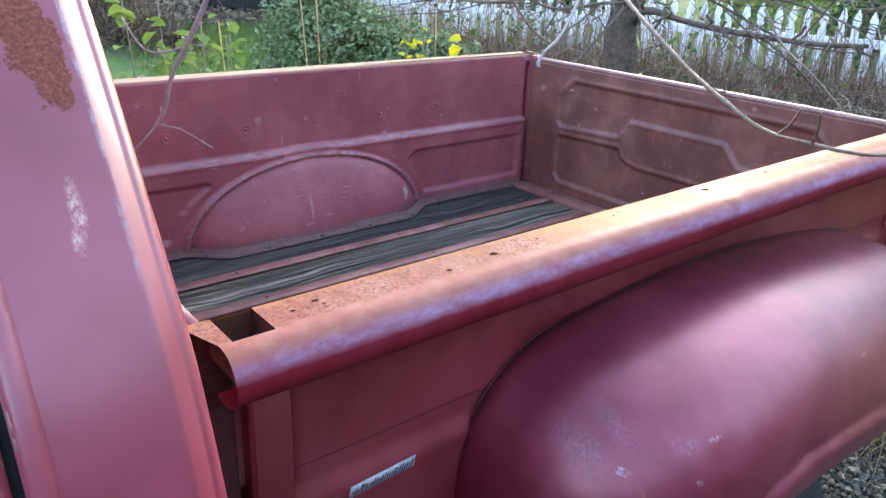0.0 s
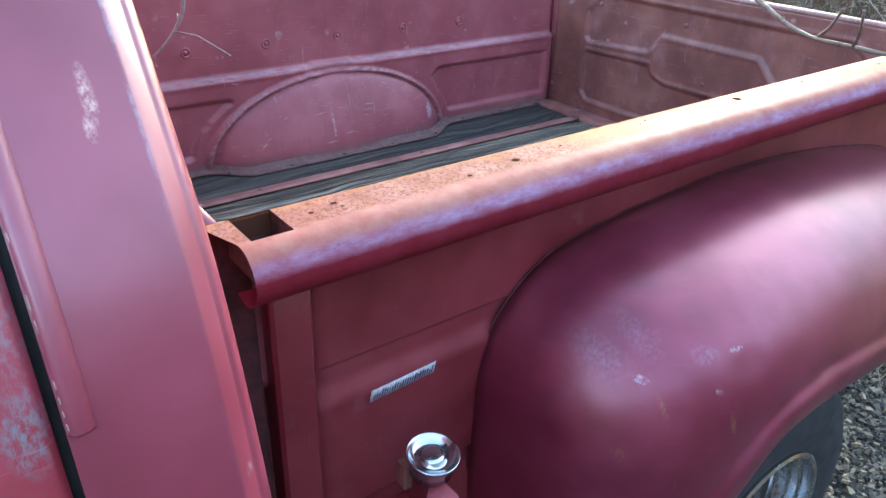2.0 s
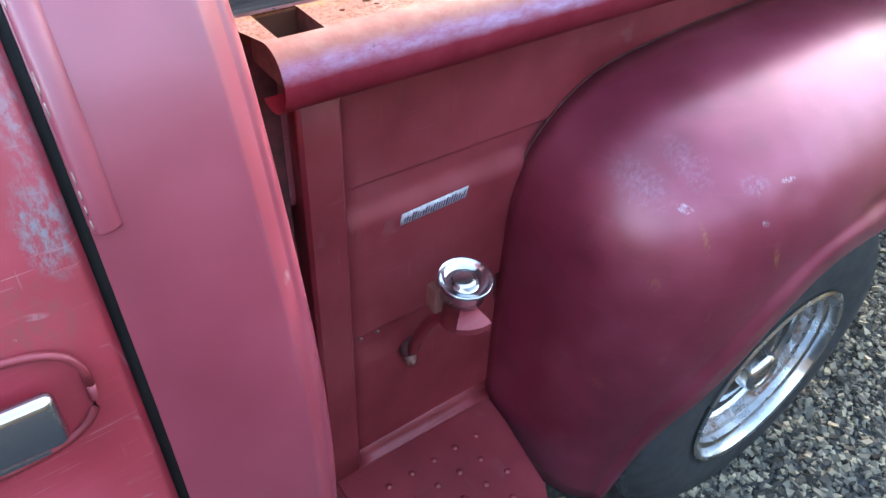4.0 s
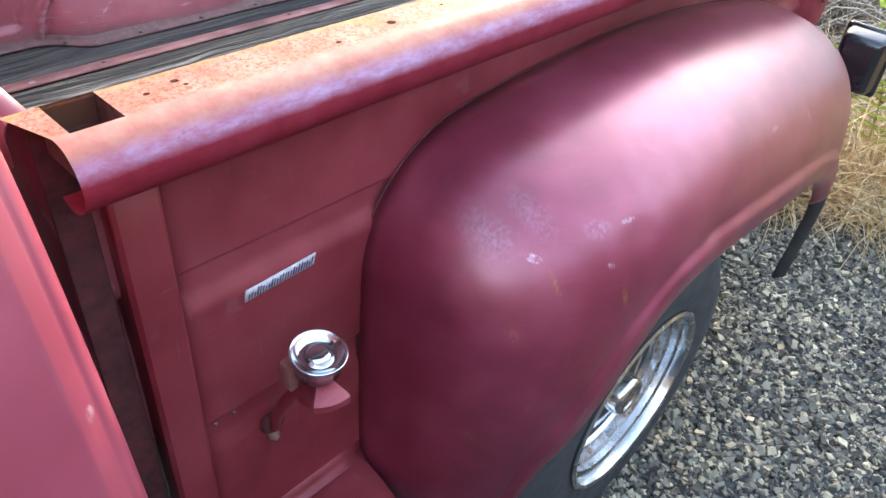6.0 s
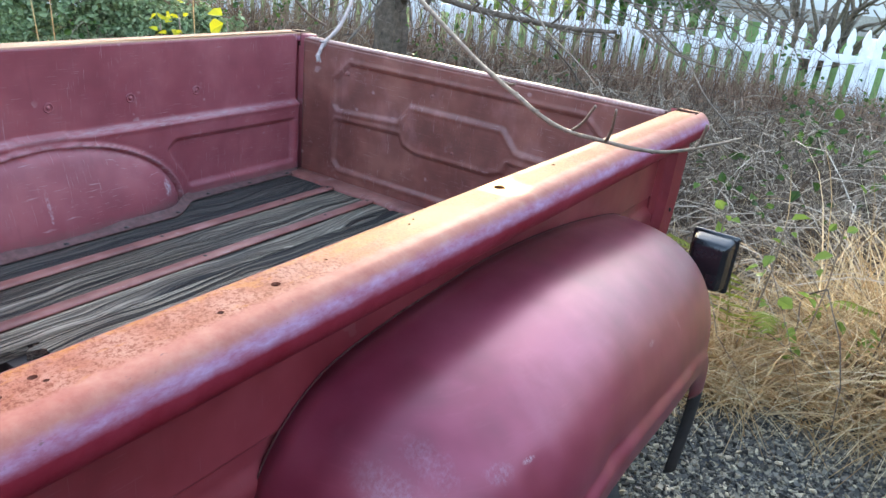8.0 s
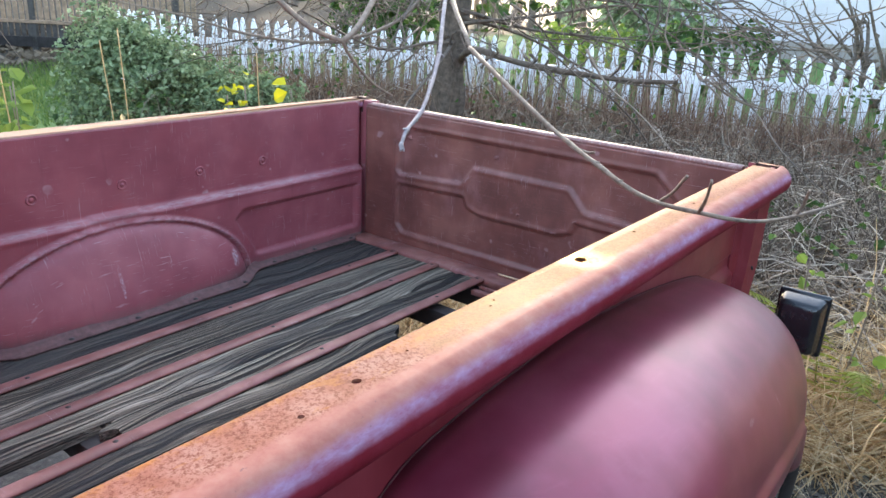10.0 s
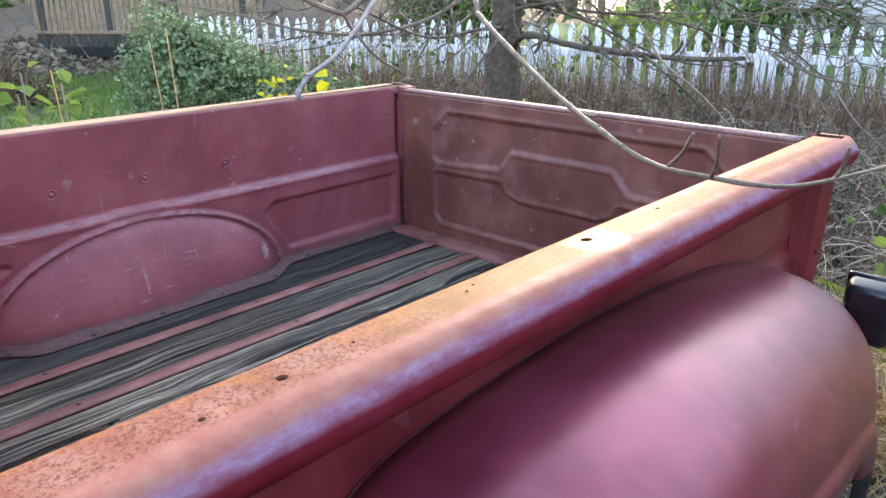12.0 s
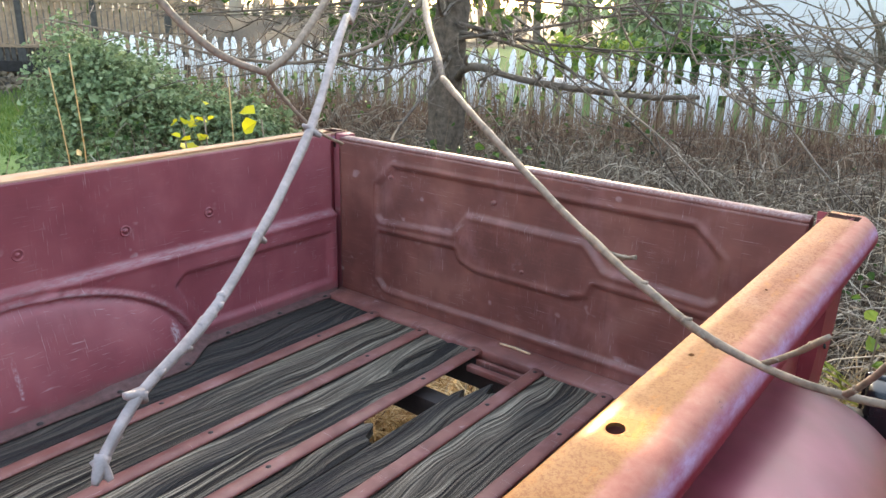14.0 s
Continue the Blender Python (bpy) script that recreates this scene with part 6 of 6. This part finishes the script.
for nm, dims, mt in (("foundation", (0, 12, 0.0, 0.2, -0.6, 0.30), plain("grey_foundation", (0.24, 0.22, 0.21), 0.9)), ("end_wall", (-0.02, 0.0, 0.0, 7, -0.6, 3.3), SIDING), ("corner_board", (-0.03, 0.10, -0.04, -0.01, 0.28, 3.3), PAINT_WHITE)):
    bm = bmesh.new()
    box(bm, *dims)
    bmesh.ops.transform(bm, matrix=hm, verts=bm.verts)
    part(nm, bm, mt, house, "", False)
bm = bmesh.new()
rf = [bm.verts.new(hm @ Vector(q)) for q in ((-0.4, -0.5, 3.2), (12.4, -0.5, 3.2), (12.4, 3.5, 5.2), (-0.4, 3.5, 5.2), (12.4, 7.5, 3.2), (-0.4, 7.5, 3.2))]
bm.faces.new((rf[0], rf[1], rf[2], rf[3]))
bm.faces.new((rf[3], rf[2], rf[4], rf[5]))
thicken(part("roof", bm, plain("grey_shingle", (0.09, 0.09, 0.095), 0.9), house, "", False), 0.12)


def shrub(at, rad, n, size, mat, label, name="shrub"):
    t = thing(name, at, label, "shrub", "garden shrubs")
    lb = [((at[0] + nrng.normal(0, rad * 0.4), at[1] + nrng.normal(0, rad * 0.4), at[2] + rad * nrng.uniform(0.5, 0.9)), (rad * 0.6, rad * 0.6, rad * 0.6)) for k in range(5)]
    place("foliage", link_mesh("foliage", *leaves(bush_spots(lb, n, 0.3), size, 0.3), mat, False), t)
    for k in range(9):
        place("stem", link_mesh("stem", *canes(1, lambda k: (at[0], at[1], at[2]), (0.1, rad), (rad * 0.8, rad * 1.8), (0.01, 0.02)), CANE), t)
    return t


shrub((10.5, 3.9, 0.35), 0.75, 1500, 0.08, LEAF, "green shrub with yellowing leaves on the lawn")
shrub((10.2, 5.6, 0.35), 0.7, 900, 0.08, FRESH, "thin yellow-green shrub on the lawn")
shrub((13.5, 5.3, 0.5), 1.2, 1800, 0.10, IVY, "dark evergreen shrub beside the house")
shrub((9.6, 8.6, 0.35), 1.0, 1500, 0.09, LEAF, "green garden shrub behind the fence")
bb = thing("bare_shrub", (12.0, 1.55, 0.5), "leafless many-stemmed shrub before the house", "shrub")
for k in range(26):
    az, el = nrng.uniform(0, 6.28), nrng.uniform(0.5, 1.3)
    d = Vector((math.cos(az) * math.cos(el), math.sin(az) * math.cos(el), math.sin(el)))
    b0 = Vector((12.0, 1.55, 0.45)) + Vector((d.x, d.y, 0)) * 0.1
    pts = [b0, b0 + d * 0.6 + Vector(nrng.normal(0, 0.08, 3)), b0 + d * 1.1 + Vector(nrng.normal(0, 0.15, 3)), b0 + d * 1.7 + Vector(nrng.normal(0, 0.2, 3))]
    bough("stem", pts, 0.045, 0.010, 5, 4, 0.3, BARK, "", 10, bb)

# ---- footbridge rail and bank by the stream ----
OLDWOOD = plain("near_black_timber", (0.045, 0.040, 0.038), 0.85, var=0.4, scale=12, bmp=0.4)
RAILWOOD = plain("brown_weathered_rails", (0.23, 0.155, 0.105), 0.85, var=0.35, scale=12, bmp=0.4)
bridge = thing("footbridge", (6.2, 13.2, 0.5), "old timber footbridge with a slatted railing, lower slats coloured as shaded", "bridge")
bm0 = Matrix.Translation((4.98, 13.28, 0.50)) @ Matrix.Rotation(radians(-49), 4, "Z")

def bridge_part(nm, dims, mt):
    bm = bmesh.new()
    box(bm, *dims, 0.005, 1)
    bmesh.ops.transform(bm, matrix=bm0, verts=bm.verts)
    return sharp(part(nm, bm, mt, bridge))


# Beam and skirt slats are near-black: the shade down there is in their colour.
bridge_part("deck_beam", (-0.2, 3.6, 0, 0.14, 0.0, 0.16), GAP)
bridge_part("top_rail", (-0.2, 3.6, 0, 0.08, 1.04, 1.10), RAILWOOD)
bridge_part("lower_rail", (-0.2, 3.6, -0.01, 0.07, 0.36, 0.41), RAILWOOD)
for k in range(40):
    bridge_part("skirt_slat", (-0.18 + 0.094 * k, -0.115 + 0.094 * k, 0.02, 0.05, 0.15, 0.37), OLDWOOD)
    bridge_part("baluster", (-0.18 + 0.094 * k, -0.118 + 0.094 * k, 0.02, 0.05, 0.40, 1.05), RAILWOOD)
for k in range(4):
    bridge_part("bridge_post", (-0.1 + 1.1 * k, -0.01 + 1.1 * k, 0.0, 0.09, -0.6, 1.12), OLDWOOD)
stuff("bank_rubble", *pebbles(1500, lambda k: (nrng.uniform(4.2, 7.8), nrng.uniform(12.0, 13.8)), 0.085), island("leaf_littered_stone", [(0.1, (0.07, 0.05, 0.035)), (0.6, (0.16, 0.12, 0.085)), (0.9, (0.26, 0.20, 0.15))], 0.9), "leaf-littered stones along the stream bank", "stones")
def on_ground(x0, x1, y0, y1):
    x, y = nrng.uniform(x0, x1), nrng.uniform(y0, y1)
    return (x, y, terrain(x, y))


stuff("mound_weeds", *ribbons(9000, lambda k: on_ground(0.6, 3.3, 8.4, 11.6), (0.2, 0.55), (0.004, 0.010), (0.1, 1.2), (0.2, 1.8)), DEAD, "dead brown weeds over a mound by the stream", "undergrowth")
stuff("bank_brush", *canes(130, lambda k: on_ground(0.5, 4.0, 10.5, 16), (0.3, 1.6), (0.5, 1.7), (0.003, 0.007)), DEAD, "brown winter brush above the stream", "brush")

# winter woods that close the view beyond the garden; unseen height added to block low sky glow
def woods_spot(d0, d1):
    a, d = nrng.uniform(-1.3, 2.8), nrng.uniform(d0, d1)
    return Vector((d * math.cos(a), d * math.sin(a), 0.3))


verts, faces = [], []
for k in range(330):
    q = woods_spot(22, 36)
    h = nrng.uniform(9, 17)
    top_ = q + Vector((nrng.normal(0, 0.8), nrng.normal(0, 0.8), h))
    r0 = nrng.uniform(0.10, 0.24)
    v, f = tube([q, q.lerp(top_, 0.5) + Vector(nrng.normal(0, 0.25, 3)), top_], [r0, r0 * 0.6, 0.03], 5)
    o = len(verts)
    verts += v
    faces += [tuple(o + i_ for i_ in t_) for t_ in f]
    for m_ in range(22):
        t = nrng.uniform(0.15, 0.98)
        s0 = q.lerp(top_, t)
        d = Vector((nrng.normal(0, 1), nrng.normal(0, 1), nrng.uniform(0.1, 1.0))).normalized() * nrng.uniform(0.8, 2.6) * (1.15 - 0.6 * t)
        v, f = tube([s0, s0 + d * 0.5 + Vector(nrng.normal(0, 0.12, 3)), s0 + d], [0.05, 0.03, 0.010], 3)
        o = len(verts)
        verts += v
        faces += [tuple(o + i_ for i_ in t_) for t_ in f]
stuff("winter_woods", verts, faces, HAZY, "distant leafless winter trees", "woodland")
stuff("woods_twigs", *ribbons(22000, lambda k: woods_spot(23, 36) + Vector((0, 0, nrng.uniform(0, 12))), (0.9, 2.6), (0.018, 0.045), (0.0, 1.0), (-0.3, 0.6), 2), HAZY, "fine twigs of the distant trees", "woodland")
stuff("woods_evergreens", *leaves([(woods_spot(21, 26) + Vector((0, 0, nrng.uniform(0.0, 3.2) ** 1.0)), (-1, -0.5, 0.3)) for k in range(5000)], 0.26), LEAF, "distant evergreen foliage", "woodland")
